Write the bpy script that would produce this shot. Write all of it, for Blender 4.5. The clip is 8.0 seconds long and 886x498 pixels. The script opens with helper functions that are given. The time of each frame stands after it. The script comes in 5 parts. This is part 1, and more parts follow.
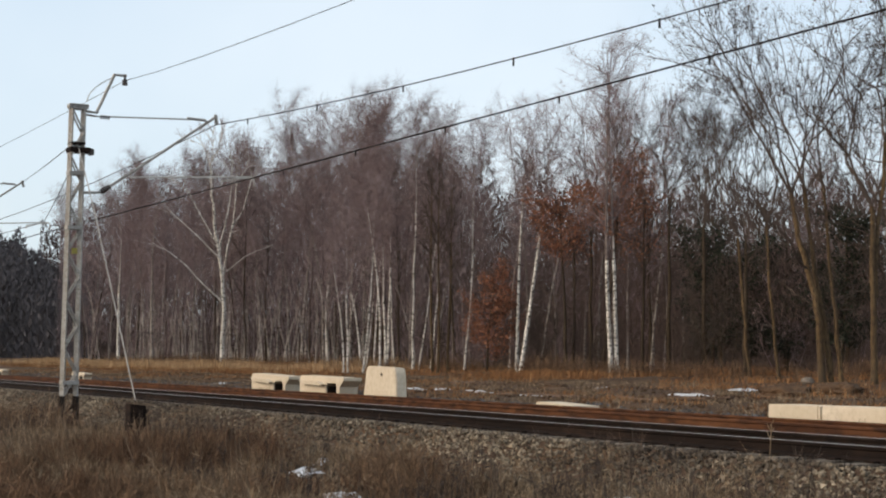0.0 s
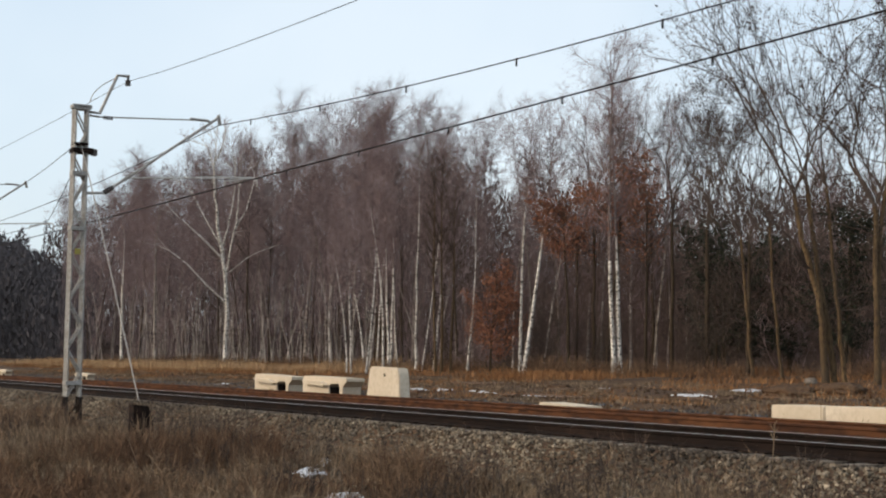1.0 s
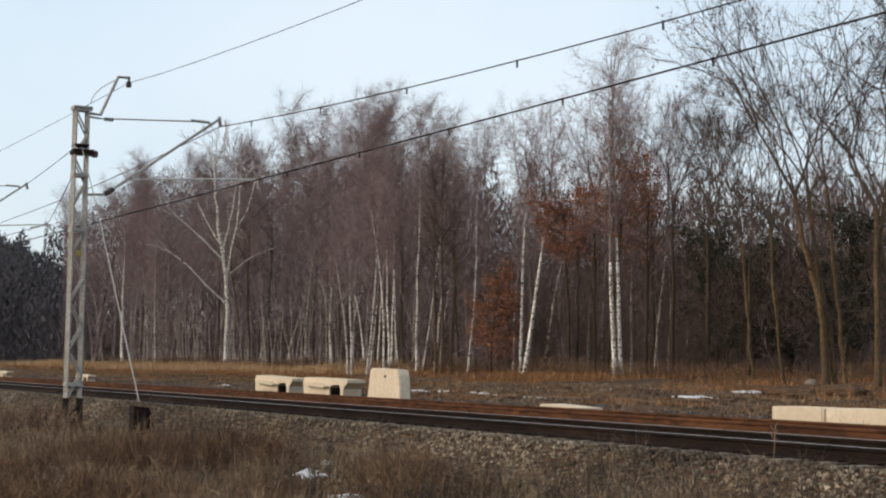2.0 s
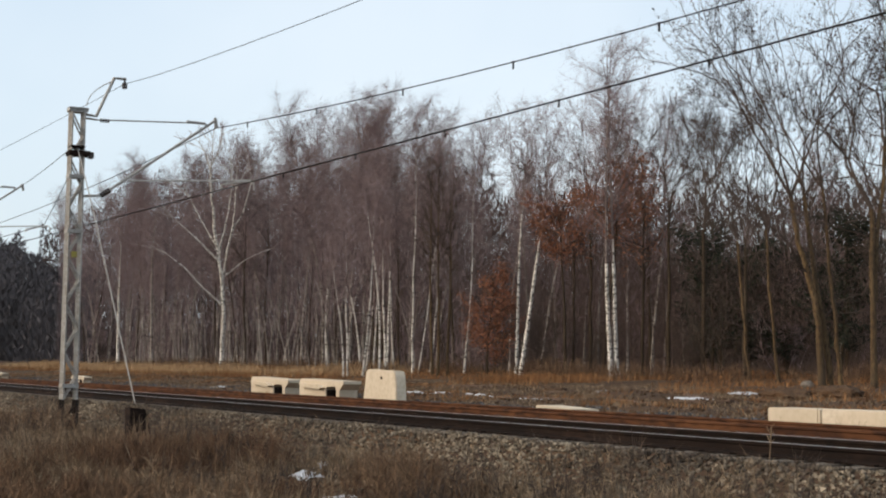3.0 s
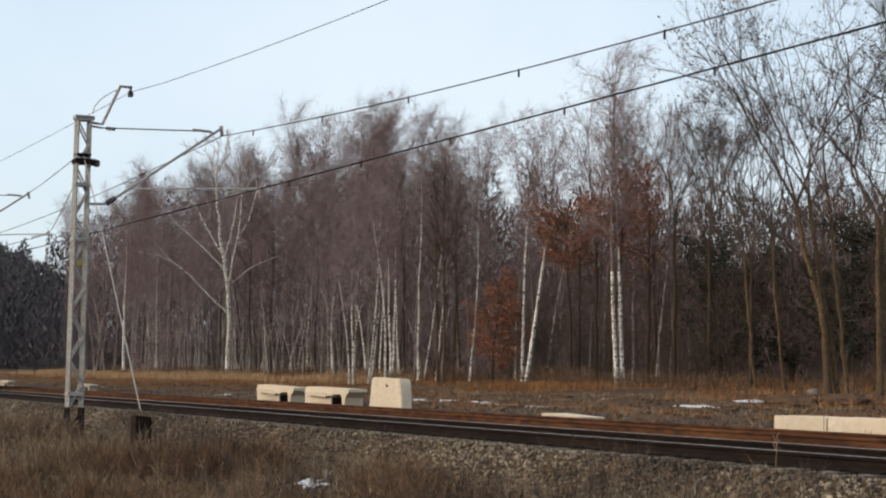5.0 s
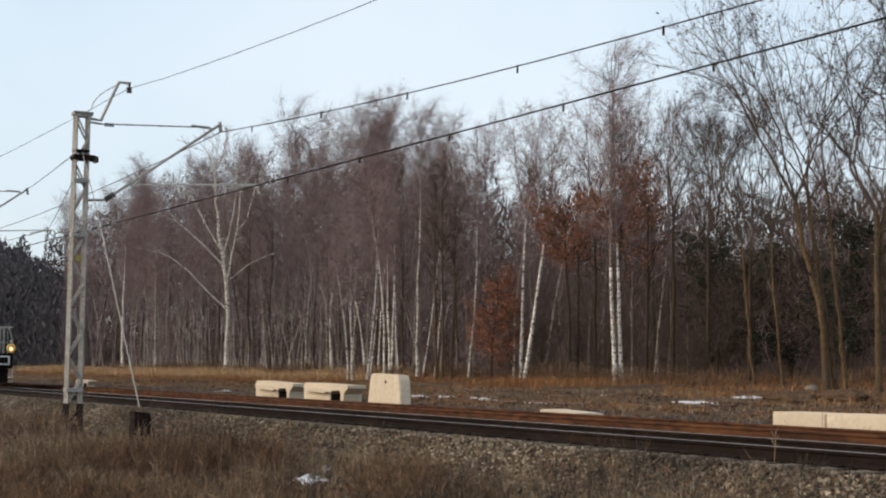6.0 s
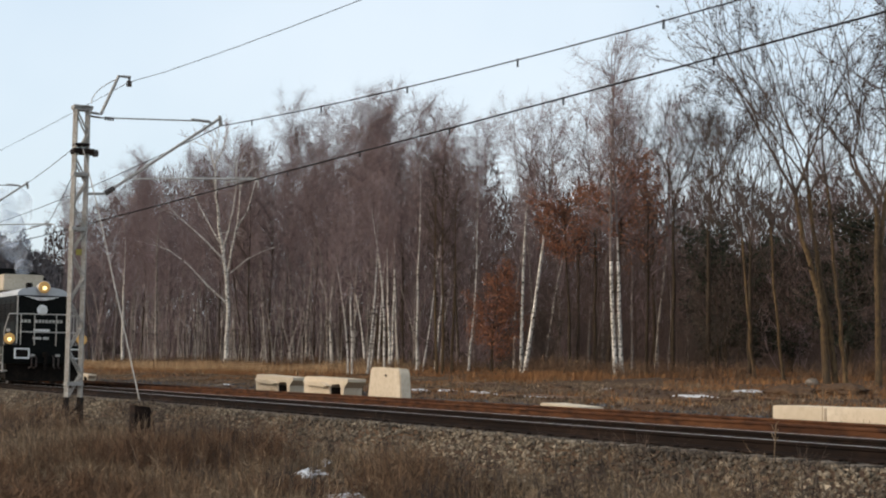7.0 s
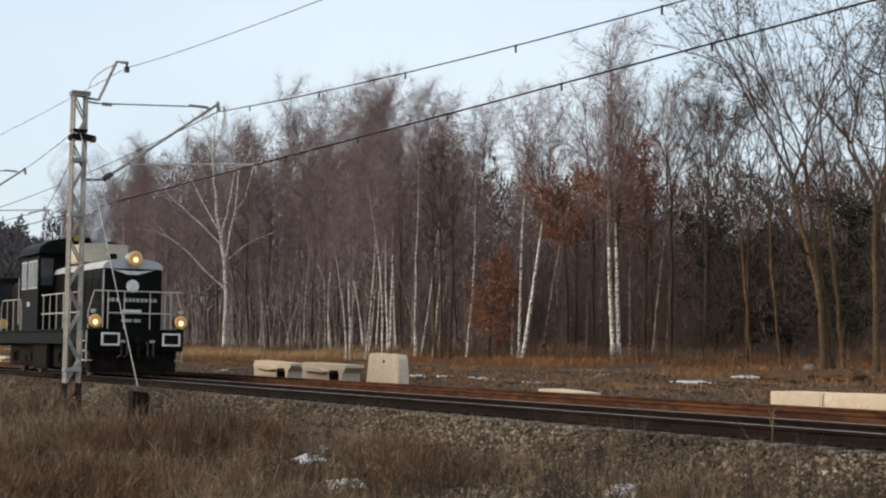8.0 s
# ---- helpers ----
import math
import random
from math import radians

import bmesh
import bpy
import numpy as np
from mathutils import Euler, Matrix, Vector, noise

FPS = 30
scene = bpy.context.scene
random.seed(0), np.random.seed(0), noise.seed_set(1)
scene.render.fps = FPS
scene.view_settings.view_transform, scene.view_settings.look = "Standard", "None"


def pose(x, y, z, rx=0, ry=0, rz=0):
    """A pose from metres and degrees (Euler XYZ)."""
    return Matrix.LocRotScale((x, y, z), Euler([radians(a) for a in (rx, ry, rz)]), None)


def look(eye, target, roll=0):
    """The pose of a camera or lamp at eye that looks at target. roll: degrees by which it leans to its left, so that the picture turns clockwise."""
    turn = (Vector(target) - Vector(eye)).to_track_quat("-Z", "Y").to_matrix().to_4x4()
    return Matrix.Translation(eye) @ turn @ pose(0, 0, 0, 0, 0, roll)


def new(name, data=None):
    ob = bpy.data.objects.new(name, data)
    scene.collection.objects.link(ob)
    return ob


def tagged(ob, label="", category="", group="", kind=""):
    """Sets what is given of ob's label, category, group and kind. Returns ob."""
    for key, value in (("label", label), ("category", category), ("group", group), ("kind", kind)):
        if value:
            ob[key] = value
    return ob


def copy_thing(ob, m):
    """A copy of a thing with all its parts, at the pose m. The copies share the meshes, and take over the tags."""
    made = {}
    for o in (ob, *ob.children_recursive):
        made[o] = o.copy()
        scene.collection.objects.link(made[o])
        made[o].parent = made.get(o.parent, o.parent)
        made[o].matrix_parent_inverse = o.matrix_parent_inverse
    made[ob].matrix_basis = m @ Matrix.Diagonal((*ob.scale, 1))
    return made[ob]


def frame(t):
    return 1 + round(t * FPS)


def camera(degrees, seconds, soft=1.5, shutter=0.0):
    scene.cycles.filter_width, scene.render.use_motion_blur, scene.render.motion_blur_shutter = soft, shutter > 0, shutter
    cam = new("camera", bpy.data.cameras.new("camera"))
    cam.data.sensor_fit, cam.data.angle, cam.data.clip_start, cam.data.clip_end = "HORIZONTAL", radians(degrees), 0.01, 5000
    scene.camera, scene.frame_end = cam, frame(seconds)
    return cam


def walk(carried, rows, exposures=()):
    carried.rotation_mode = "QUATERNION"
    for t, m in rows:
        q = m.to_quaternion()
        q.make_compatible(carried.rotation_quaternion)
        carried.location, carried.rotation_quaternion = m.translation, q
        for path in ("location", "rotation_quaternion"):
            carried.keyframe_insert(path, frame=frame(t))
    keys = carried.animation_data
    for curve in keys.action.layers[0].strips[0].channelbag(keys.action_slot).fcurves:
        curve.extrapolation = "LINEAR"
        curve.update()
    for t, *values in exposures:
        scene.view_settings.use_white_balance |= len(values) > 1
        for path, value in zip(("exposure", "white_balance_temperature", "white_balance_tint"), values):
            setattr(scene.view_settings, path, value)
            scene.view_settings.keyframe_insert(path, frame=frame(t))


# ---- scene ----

# ---- camera: hand-held on one spot beside the line ----
EYE = (0.0, 0.0, 0.84)
LENS = 2764.26
YAW, PITCH, ROLL = -62.11, 4.24, 0.78
cam = camera(31.66, 8.0, soft=2.1)


def aim(yaw, pitch):
    a, b = radians(yaw), radians(pitch)
    way = Vector((math.sin(a) * math.cos(b), math.cos(a) * math.cos(b), math.sin(b)))
    return look(EYE, Vector(EYE) + way * 30, ROLL)


# seconds, sway of the view to the right and down
SWAY = [(0.0, -5.4, -0.8), (0.5, -3.5, -2.0), (1.0, 0.0, 0.0), (1.5, 1.2, -0.8), (1.7, 2.2, 0.6), (2.8, -4.8, 6.8), (3.0, -5.8, 5.2), (3.5, -6.6, 4.3),
        (4.0, -0.3, 11.6), (4.5, 4.0, 18.1), (4.7, 4.6, 19.7), (5.8, 2.2, 13.4), (6.0, 2.0, 12.1), (6.5, 3.5, 7.3), (7.0, 2.0, 1.2), (7.5, 1.5, -10.4), (8.0, -1.8, -23.7)]
walk(cam, [(t, aim(YAW - math.degrees(dx / LENS), PITCH + math.degrees(dy / LENS))) for t, dx, dy in SWAY])

# ---- sky, sun, exposure ----
world = bpy.data.worlds.new("winter_sky")
scene.world = world
world.use_nodes = True
wn, wl = world.node_tree.nodes, world.node_tree.links
sky = wn.new("ShaderNodeTexSky")
sky.sky_type, sky.sun_disc = "NISHITA", False
sky.sun_elevation, sky.sun_rotation = radians(28), radians(195)
sky.air_density, sky.dust_density, sky.ozone_density = 1.0, 3.0, 1.5
bg = wn["Background"]
bg.inputs["Strength"].default_value = 0.06
cloud = wn.new("ShaderNodeBackground")
cloud.inputs["Color"].default_value = (0.80, 0.89, 0.96, 1)
cloud.inputs["Strength"].default_value = 0.81
veil = wn.new("ShaderNodeTexNoise")
veil.inputs["Scale"].default_value, veil.inputs["Detail"].default_value = 3.2, 4
ramp = wn.new("ShaderNodeValToRGB")
ramp.color_ramp.elements[0].position, ramp.color_ramp.elements[1].position = 0.36, 0.64
ramp.color_ramp.elements[0].color, ramp.color_ramp.elements[1].color = (0.70, 0.81, 0.90, 1), (0.84, 0.92, 0.98, 1)
wco = wn.new("ShaderNodeTexCoord")
wl.new(wco.outputs["Generated"], veil.inputs["Vector"])
wl.new(veil.outputs["Fac"], ramp.inputs[0])
wl.new(ramp.outputs[0], cloud.inputs["Color"])
both = wn.new("ShaderNodeAddShader")
wl.new(sky.outputs[0], bg.inputs["Color"])
wl.new(bg.outputs[0], both.inputs[0])
wl.new(cloud.outputs[0], both.inputs[1])
wl.new(both.outputs[0], wn["World Output"].inputs["Surface"])

sun_data = bpy.data.lights.new("low_sun", "SUN")
sun_data.energy, sun_data.angle, sun_data.color = 2.2, radians(30), (1.0, 0.80, 0.58)
sun = new("low_sun", sun_data)
sun.matrix_world = look((math.sin(radians(195)) * 60, math.cos(radians(195)) * 60, 32), (0, 0, 0))
scene.view_settings.exposure = 0.0


# ---- materials ----
def material(name, base, rough=0.8, metal=0.0, var=(), scale=6.0, bump=0.0, bump_scale=60.0, spec=0.3, island=0.0, stretch=(1, 1, 1), each=0.0):
    """A principled surface: base colour varied towards the colours in var by noise at two scales, with a fine bump."""
    m = bpy.data.materials.new(name)
    m.use_nodes = True
    n, l = m.node_tree.nodes, m.node_tree.links
    p = n["Principled BSDF"]
    p.inputs["Roughness"].default_value, p.inputs["Metallic"].default_value = rough, metal
    p.inputs["Specular IOR Level"].default_value = spec if rough < 0.8 or spec != 0.3 else 0.06
    co = n.new("ShaderNodeTexCoord")
    mp = n.new("ShaderNodeMapping")
    mp.inputs["Scale"].default_value = stretch
    l.new(co.outputs["Object"], mp.inputs["Vector"])
    col = n.new("ShaderNodeRGB").outputs[0]
    col.default_value = (*base, 1)
    for k, c in enumerate(var):
        t = n.new("ShaderNodeTexNoise")
        t.inputs["Scale"].default_value, t.inputs["Detail"].default_value = scale * (1, 7.3, 0.31)[k % 3], 5
        l.new(mp.outputs[0], t.inputs["Vector"])
        r = n.new("ShaderNodeValToRGB")
        r.color_ramp.elements[0].position, r.color_ramp.elements[1].position = 0.42, 0.66
        l.new(t.outputs["Fac"], r.inputs[0])
        x = n.new("ShaderNodeMix")
        x.data_type = "RGBA"
        l.new(r.outputs[0], x.inputs["Factor"])
        l.new(col, x.inputs["A"])
        x.inputs["B"].default_value = (*c, 1)
        col = x.outputs["Result"]
    if island:
        g = n.new("ShaderNodeNewGeometry")
        h = n.new("ShaderNodeHueSaturation")
        q = n.new("ShaderNodeMapRange")
        q.inputs["To Min"].default_value, q.inputs["To Max"].default_value = 1 - island, 1 + island
        l.new(g.outputs["Random Per Island"], q.inputs["Value"])
        l.new(q.outputs[0], h.inputs["Value"])
        l.new(col, h.inputs["Color"])
        col = h.outputs[0]
    if each:
        g = n.new("ShaderNodeObjectInfo")
        h = n.new("ShaderNodeHueSaturation")
        q = n.new("ShaderNodeMapRange")
        q.inputs["To Min"].default_value, q.inputs["To Max"].default_value = 1 - each, 1.1
        l.new(g.outputs["Random"], q.inputs["Value"])
        l.new(q.outputs[0], h.inputs["Value"])
        l.new(col, h.inputs["Color"])
        col = h.outputs[0]
    l.new(col, p.inputs["Base Color"])
    if bump:
        t = n.new("ShaderNodeTexNoise")
        t.inputs["Scale"].default_value, t.inputs["Detail"].default_value = bump_scale, 6
        l.new(mp.outputs[0], t.inputs["Vector"])
        b = n.new("ShaderNodeBump")
        b.inputs["Strength"].default_value, b.inputs["Distance"].default_value = bump, 0.02
        l.new(t.outputs["Fac"], b.inputs["Height"])
        l.new(b.outputs[0], p.inputs["Normal"])
    return m


def haze(name, colour, most):
    """Thin smoke: a diffuse veil broken by noise, mostly clear."""
    m = bpy.data.materials.new(name)
    m.use_nodes = True
    n, l = m.node_tree.nodes, m.node_tree.links
    n.remove(n["Principled BSDF"])
    clear, veil, mix, t, q = (n.new("ShaderNode" + k) for k in ("BsdfTransparent", "BsdfDiffuse", "MixShader", "TexNoise", "MapRange"))
    veil.inputs["Color"].default_value = (*colour, 1)
    co = n.new("ShaderNodeTexCoord")
    l.new(co.outputs["Object"], t.inputs["Vector"])
    t.inputs["Scale"].default_value, t.inputs["Detail"].default_value = 1.6, 4
    q.inputs["From Min"].default_value, q.inputs["From Max"].default_value, q.inputs["To Max"].default_value = 0.35, 0.75, most
    l.new(t.outputs["Fac"], q.inputs["Value"])
    l.new(q.outputs[0], mix.inputs[0])
    l.new(clear.outputs[0], mix.inputs[1])
    l.new(veil.outputs[0], mix.inputs[2])
    l.new(mix.outputs[0], n["Material Output"].inputs["Surface"])
    return m


def glow(name, colour, strength):
    m = material(name, colour, 0.2)
    p = m.node_tree.nodes["Principled BSDF"]
    p.inputs["Emission Color"].default_value = (*colour, 1)
    p.inputs["Emission Strength"].default_value = strength
    return m


SOIL = material("soil", (0.068, 0.043, 0.028), 0.95, var=((0.105, 0.074, 0.051), (0.034, 0.022, 0.016), (0.088, 0.052, 0.030)), scale=1.2, bump=0.8, bump_scale=25)
STONE = material("ballast_stone", (0.165, 0.134, 0.099), 0.9, var=((0.28, 0.23, 0.165), (0.070, 0.053, 0.039), (0.060, 0.048, 0.038)), scale=0.9, island=0.65)
WET_STONE = material("wet_gravel", (0.050, 0.050, 0.054), 0.7, var=((0.085, 0.084, 0.088), (0.026, 0.024, 0.024)), scale=0.8, island=0.5)
CONCRETE = material("concrete", (0.57, 0.485, 0.375), 0.88, var=((0.63, 0.55, 0.44), (0.50, 0.42, 0.32), (0.46, 0.385, 0.285)), scale=1.1, bump=0.35, bump_scale=45)
OLD_CONCRETE = material("sleeper_concrete", (0.16, 0.135, 0.11), 0.9, var=((0.22, 0.19, 0.16), (0.09, 0.07, 0.055)), scale=3, bump=0.5)
RUST = material("rusty_rail", (0.078, 0.034, 0.018), 0.85, var=((0.115, 0.052, 0.025), (0.036, 0.018, 0.012)), scale=1.3, bump=0.3, stretch=(0.3, 1, 1))
RAIL_SIDE = material("worn_rail_side", (0.013, 0.0088, 0.0072), 0.8, var=((0.026, 0.016, 0.012), (0.009, 0.0066, 0.0058)), scale=1.5, stretch=(0.3, 1, 1))
RAIL_HEAD = material("polished_rail_head", (0.42, 0.40, 0.39), 0.38, metal=1.0, var=((0.30, 0.28, 0.27),), scale=2, stretch=(0.2, 1, 1))
GALV = material("weathered_galvanised_steel", (0.33, 0.32, 0.30), 0.6, metal=0.35, var=((0.42, 0.41, 0.39), (0.24, 0.21, 0.18)), scale=3, bump=0.1)
# tar on the mast feet; also the painted shade inside the platform pieces
TARRED_AND_SHADE = material("tarred_steel_and_shade", (0.022, 0.018, 0.016), 0.8, var=((0.045, 0.03, 0.022),), scale=5)
WIRE = material("dark_copper_wire", (0.016, 0.015, 0.015), 0.8, var=((0.028, 0.025, 0.024),), scale=4)
PORCELAIN = material("brown_porcelain", (0.035, 0.022, 0.018), 0.25, var=((0.06, 0.04, 0.03),), scale=9, spec=0.5)
SIGN_YELLOW = material("yellow_plate", (0.30, 0.25, 0.06), 0.7, var=((0.20, 0.17, 0.06),), scale=8)
SNOW = material("old_snow", (0.54, 0.57, 0.61), 0.7, var=((0.22, 0.20, 0.18), (0.44, 0.455, 0.48)), scale=4, bump=0.5, bump_scale=18)
BIRCH = material("birch_bark", (0.58, 0.52, 0.46), 0.8, var=((0.24, 0.19, 0.16), (0.05, 0.04, 0.034), (0.12, 0.095, 0.08)), scale=0.9, bump=0.4, bump_scale=22, stretch=(1, 1, 1.3), each=0.45)
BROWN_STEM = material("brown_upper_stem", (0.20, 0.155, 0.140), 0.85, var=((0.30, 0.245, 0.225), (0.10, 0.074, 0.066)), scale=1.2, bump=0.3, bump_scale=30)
ROBINIA_BARK = material("furrowed_ochre_bark", (0.115, 0.075, 0.040), 0.9, var=((0.17, 0.115, 0.062), (0.052, 0.036, 0.024), (0.06, 0.045, 0.032)), scale=2.4, bump=0.7, bump_scale=18, stretch=(1, 1, 0.25))
BIRCH_WHITE = material("white_birch_bark", (0.78, 0.73, 0.66), 0.8, var=((0.60, 0.53, 0.46), (0.05, 0.042, 0.036)), scale=0.8, bump=0.4, bump_scale=22, stretch=(1, 1, 1.4), each=0.15)
GREY_BARK = material("grey_brown_bark", (0.050, 0.036, 0.024), 0.9, var=((0.085, 0.062, 0.041), (0.030, 0.022, 0.017)), scale=3, bump=0.6, bump_scale=20, stretch=(1, 1, 0.3))
# purple-brown twigs, with air haze painted in as a paler tone
TWIG_BIRCH_HAZED = material("hazed_birch_twigs", (0.215, 0.155, 0.150), 0.85, var=((0.33, 0.265, 0.262), (0.135, 0.092, 0.088)), scale=0.5, island=0.35)
TWIG_DARK = material("dark_twigs", (0.060, 0.046, 0.039), 0.85, var=((0.092, 0.068, 0.052),), scale=0.6, island=0.35)
TWIG_BROWN = material("red_brown_twigs", (0.098, 0.066, 0.056), 0.9, var=((0.14, 0.098, 0.083), (0.062, 0.043, 0.038)), scale=0.4, island=0.35)
TWIG_FAR = material("far_twigs", (0.072, 0.053, 0.047), 0.95, var=((0.10, 0.073, 0.062), (0.048, 0.037, 0.034)), scale=0.12, island=0.3)
# the air haze before the distant wood is mixed into this grey
TWIG_DISTANT_HAZED = material("hazed_distant_twigs", (0.072, 0.067, 0.070), 0.95, var=((0.094, 0.086, 0.090),), scale=0.05, island=0.3)
OAK_LEAF = material("withered_oak_leaves", (0.275, 0.115, 0.064), 0.85, var=((0.30, 0.140, 0.075), (0.13, 0.058, 0.040)), scale=1.2, island=0.45)
PINE_LEAF = material("pine_needles", (0.026, 0.030, 0.021), 0.85, var=((0.040, 0.044, 0.030), (0.016, 0.018, 0.014)), scale=1.5, island=0.4)
DRY_GRASS = material("dry_orange_grass", (0.24, 0.118, 0.050), 0.9, var=((0.30, 0.165, 0.078), (0.14, 0.070, 0.035)), scale=0.25, island=0.35)
STRAW = material("pale_straw_grass", (0.42, 0.275, 0.150), 0.9, var=((0.50, 0.36, 0.21), (0.22, 0.13, 0.07)), scale=0.25, island=0.35)
WEEDS = material("dead_brown_weeds", (0.21, 0.153, 0.099), 0.9, var=((0.30, 0.228, 0.155), (0.080, 0.055, 0.037)), scale=0.6, island=0.45)
STALK = material("pale_dry_stalks", (0.22, 0.155, 0.10), 0.9, var=((0.30, 0.22, 0.15), (0.14, 0.09, 0.06)), scale=0.8, island=0.4)
RED_WEEDS = material("rusty_dead_weeds", (0.140, 0.084, 0.052), 0.9, var=((0.20, 0.135, 0.086), (0.072, 0.043, 0.028)), scale=0.6, island=0.45)
LOCO_BLACK = material("black_green_paint", (0.0056, 0.0064, 0.0058), 0.5, var=((0.009, 0.0095, 0.0085), (0.0042, 0.0046, 0.0042)), scale=2, bump=0.04, spec=0.05)
WAGON = material("dull_wagon_paint", (0.020, 0.022, 0.021), 0.75, var=((0.032, 0.031, 0.028), (0.012, 0.012, 0.012)), scale=1.5, bump=0.1)
LOCO_GRIME = material("oily_grime", (0.010, 0.0078, 0.0066), 0.85, var=((0.022, 0.015, 0.011), (0.005, 0.0042, 0.0036)), scale=4, bump=0.4, spec=0.1)
ROOF_GREY = material("silver_grey_paint", (0.42, 0.43, 0.44), 0.45, var=((0.30, 0.30, 0.31), (0.48, 0.49, 0.50)), scale=1.5, spec=0.5)
RAILING = material("light_grey_railing_paint", (0.48, 0.46, 0.42), 0.5, var=((0.36, 0.33, 0.29),), scale=7)
WHITE = material("white_paint", (0.78, 0.77, 0.74), 0.55, var=((0.62, 0.60, 0.56),), scale=5)
SCRAP = material("weathered_board", (0.19, 0.125, 0.095), 0.9, var=((0.27, 0.19, 0.15), (0.09, 0.06, 0.045)), scale=3, bump=0.4, stretch=(0.2, 1, 1), each=0.5)
BEIGE = material("beige_paint", (0.50, 0.43, 0.33), 0.6, var=((0.42, 0.36, 0.27), (0.55, 0.48, 0.38)), scale=2)
GLASS = material("cab_glass", (0.06, 0.068, 0.074), 0.10, var=((0.04, 0.045, 0.05),), scale=1, spec=0.4)
STEEL = material("wheel_steel", (0.12, 0.10, 0.09), 0.55, metal=0.7, var=((0.07, 0.05, 0.045),), scale=4)
LAMP = glow("warm_lamp_glass", (0.46, 0.27, 0.09), 0.30)
SMOKE = haze("exhaust_smoke", (0.60, 0.67, 0.78), 0.38)
LAMP_CORE = glow("lamp_bulb", (1.0, 0.74, 0.32), 2.0)


# ---- mesh helpers ----
def mesh_of(name, verts, faces, mat):
    me = bpy.data.meshes.new(name)
    me.from_pydata([tuple(v) for v in verts], [], faces)
    me.update()
    for m in mat if isinstance(mat, (list, tuple)) else (mat,):
        me.materials.append(m)
    return me


def part(name, bm, mat, parent, label=""):
    """Links a bmesh as one mesh object under a thing or a part."""
    me = bpy.data.meshes.new(name)
    bm.to_mesh(me)
    bm.free()
    me.materials.append(mat)
    ob = new(name, me)
    ob.parent = parent
    return tagged(ob, label)


def empty(name, m=None):
    ob = new(name)
    ob.empty_display_size = 0.3
    if m is not None:
        ob.matrix_basis = m
    return ob


def box(bm, x0, x1, y0, y1, z0, z1, bevel=0.0):
    r = bmesh.ops.create_cube(bm, size=1, matrix=Matrix.LocRotScale(((x0 + x1) / 2, (y0 + y1) / 2, (z0 + z1) / 2), None, (abs(x1 - x0), abs(y1 - y0), abs(z1 - z0))))
    if bevel:
        edges = list({e for v in r["verts"] for e in v.link_edges})
        bmesh.ops.bevel(bm, geom=edges, offset=bevel, segments=2, affect="EDGES")
    return bm


def cyl(bm, a, b, r, r2=None, seg=10):
    a, b = Vector(a), Vector(b)
    d = b - a
    m = Matrix.Translation((a + b) / 2) @ d.to_track_quat("Z", "Y").to_matrix().to_4x4()
    bmesh.ops.create_cone(bm, cap_ends=True, segments=seg, radius1=r, radius2=r if r2 is None else r2, depth=d.length, matrix=m)
    return bm


def tube(bm, pts, r, seg=8):
    """One bent round bar through the points, closed at both ends."""
    pts = [Vector(p) for p in pts]
    rings, u = [], None
    for i, p in enumerate(pts):
        d = (pts[min(i + 1, len(pts) - 1)] - pts[max(i - 1, 0)]).normalized()
        if u is None:
            u = d.orthogonal().normalized()
        u = (u - d * u.dot(d)).normalized()
        v = d.cross(u)
        rings.append([bm.verts.new(p + (u * math.cos(6.28319 * s / seg) + v * math.sin(6.28319 * s / seg)) * r) for s in range(seg)])
    for a, b in zip(rings, rings[1:]):
        for s in range(seg):
            bm.faces.new((a[s], a[(s + 1) % seg], b[(s + 1) % seg], b[s]))
    bm.faces.new(rings[0][::-1])
    bm.faces.new(rings[-1])
    return bm


def boxes(*args, bevel=0.0):
    bm = bmesh.new()
    for a in args:
        box(bm, *a, bevel=bevel)
    return bm


def prism(bm, outline, axis, lo, hi):
    """Extrudes a closed outline of 2D points along x, y or z."""
    def at(p, w):
        return {"x": (w, p[0], p[1]), "y": (p[0], w, p[1]), "z": (p[0], p[1], w)}[axis]
    a = [bm.verts.new(at(p, lo)) for p in outline]
    b = [bm.verts.new(at(p, hi)) for p in outline]
    n = len(outline)
    bm.faces.new(a)
    bm.faces.new(b[::-1])
    for i in range(n):
        bm.faces.new((a[i], b[i], b[(i + 1) % n], a[(i + 1) % n]))
    bmesh.ops.recalc_face_normals(bm, faces=bm.faces)
    return bm


# ---- ground ----
TRACK_Y, FAR_Y = 13.11, 17.11


def lerp(v, pairs):
    return float(np.interp(v, [p[0] for p in pairs], [p[1] for p in pairs]))


PROFILE = [(-60, -0.75), (7.5, -0.82), (9.8, -0.74), (10.7, -0.55), (11.55, -0.20), (18.7, -0.20), (19.6, -0.30), (22, -0.25), (48, 0.53), (75, 1.1), (100, 3.0), (160, 8.0), (400, 11)]


def ground_z(x, y):
    bumps = 0.10 * noise.noise(Vector((x * 0.35, y * 0.5, 3))) + 0.035 * noise.noise(Vector((x * 1.6, y * 1.6, 8)))
    k = lerp(y, [(10.5, 1), (11.6, 0.12), (18.9, 0.12), (22, 1)])
    heap = 0.32 * max(0.0, noise.noise(Vector((x * 0.16, y * 0.42, 21))) - 0.12) * lerp(y, [(21.5, 0), (25, 1), (33, 1), (38, 0)])
    return lerp(y, PROFILE) + bumps * k + heap


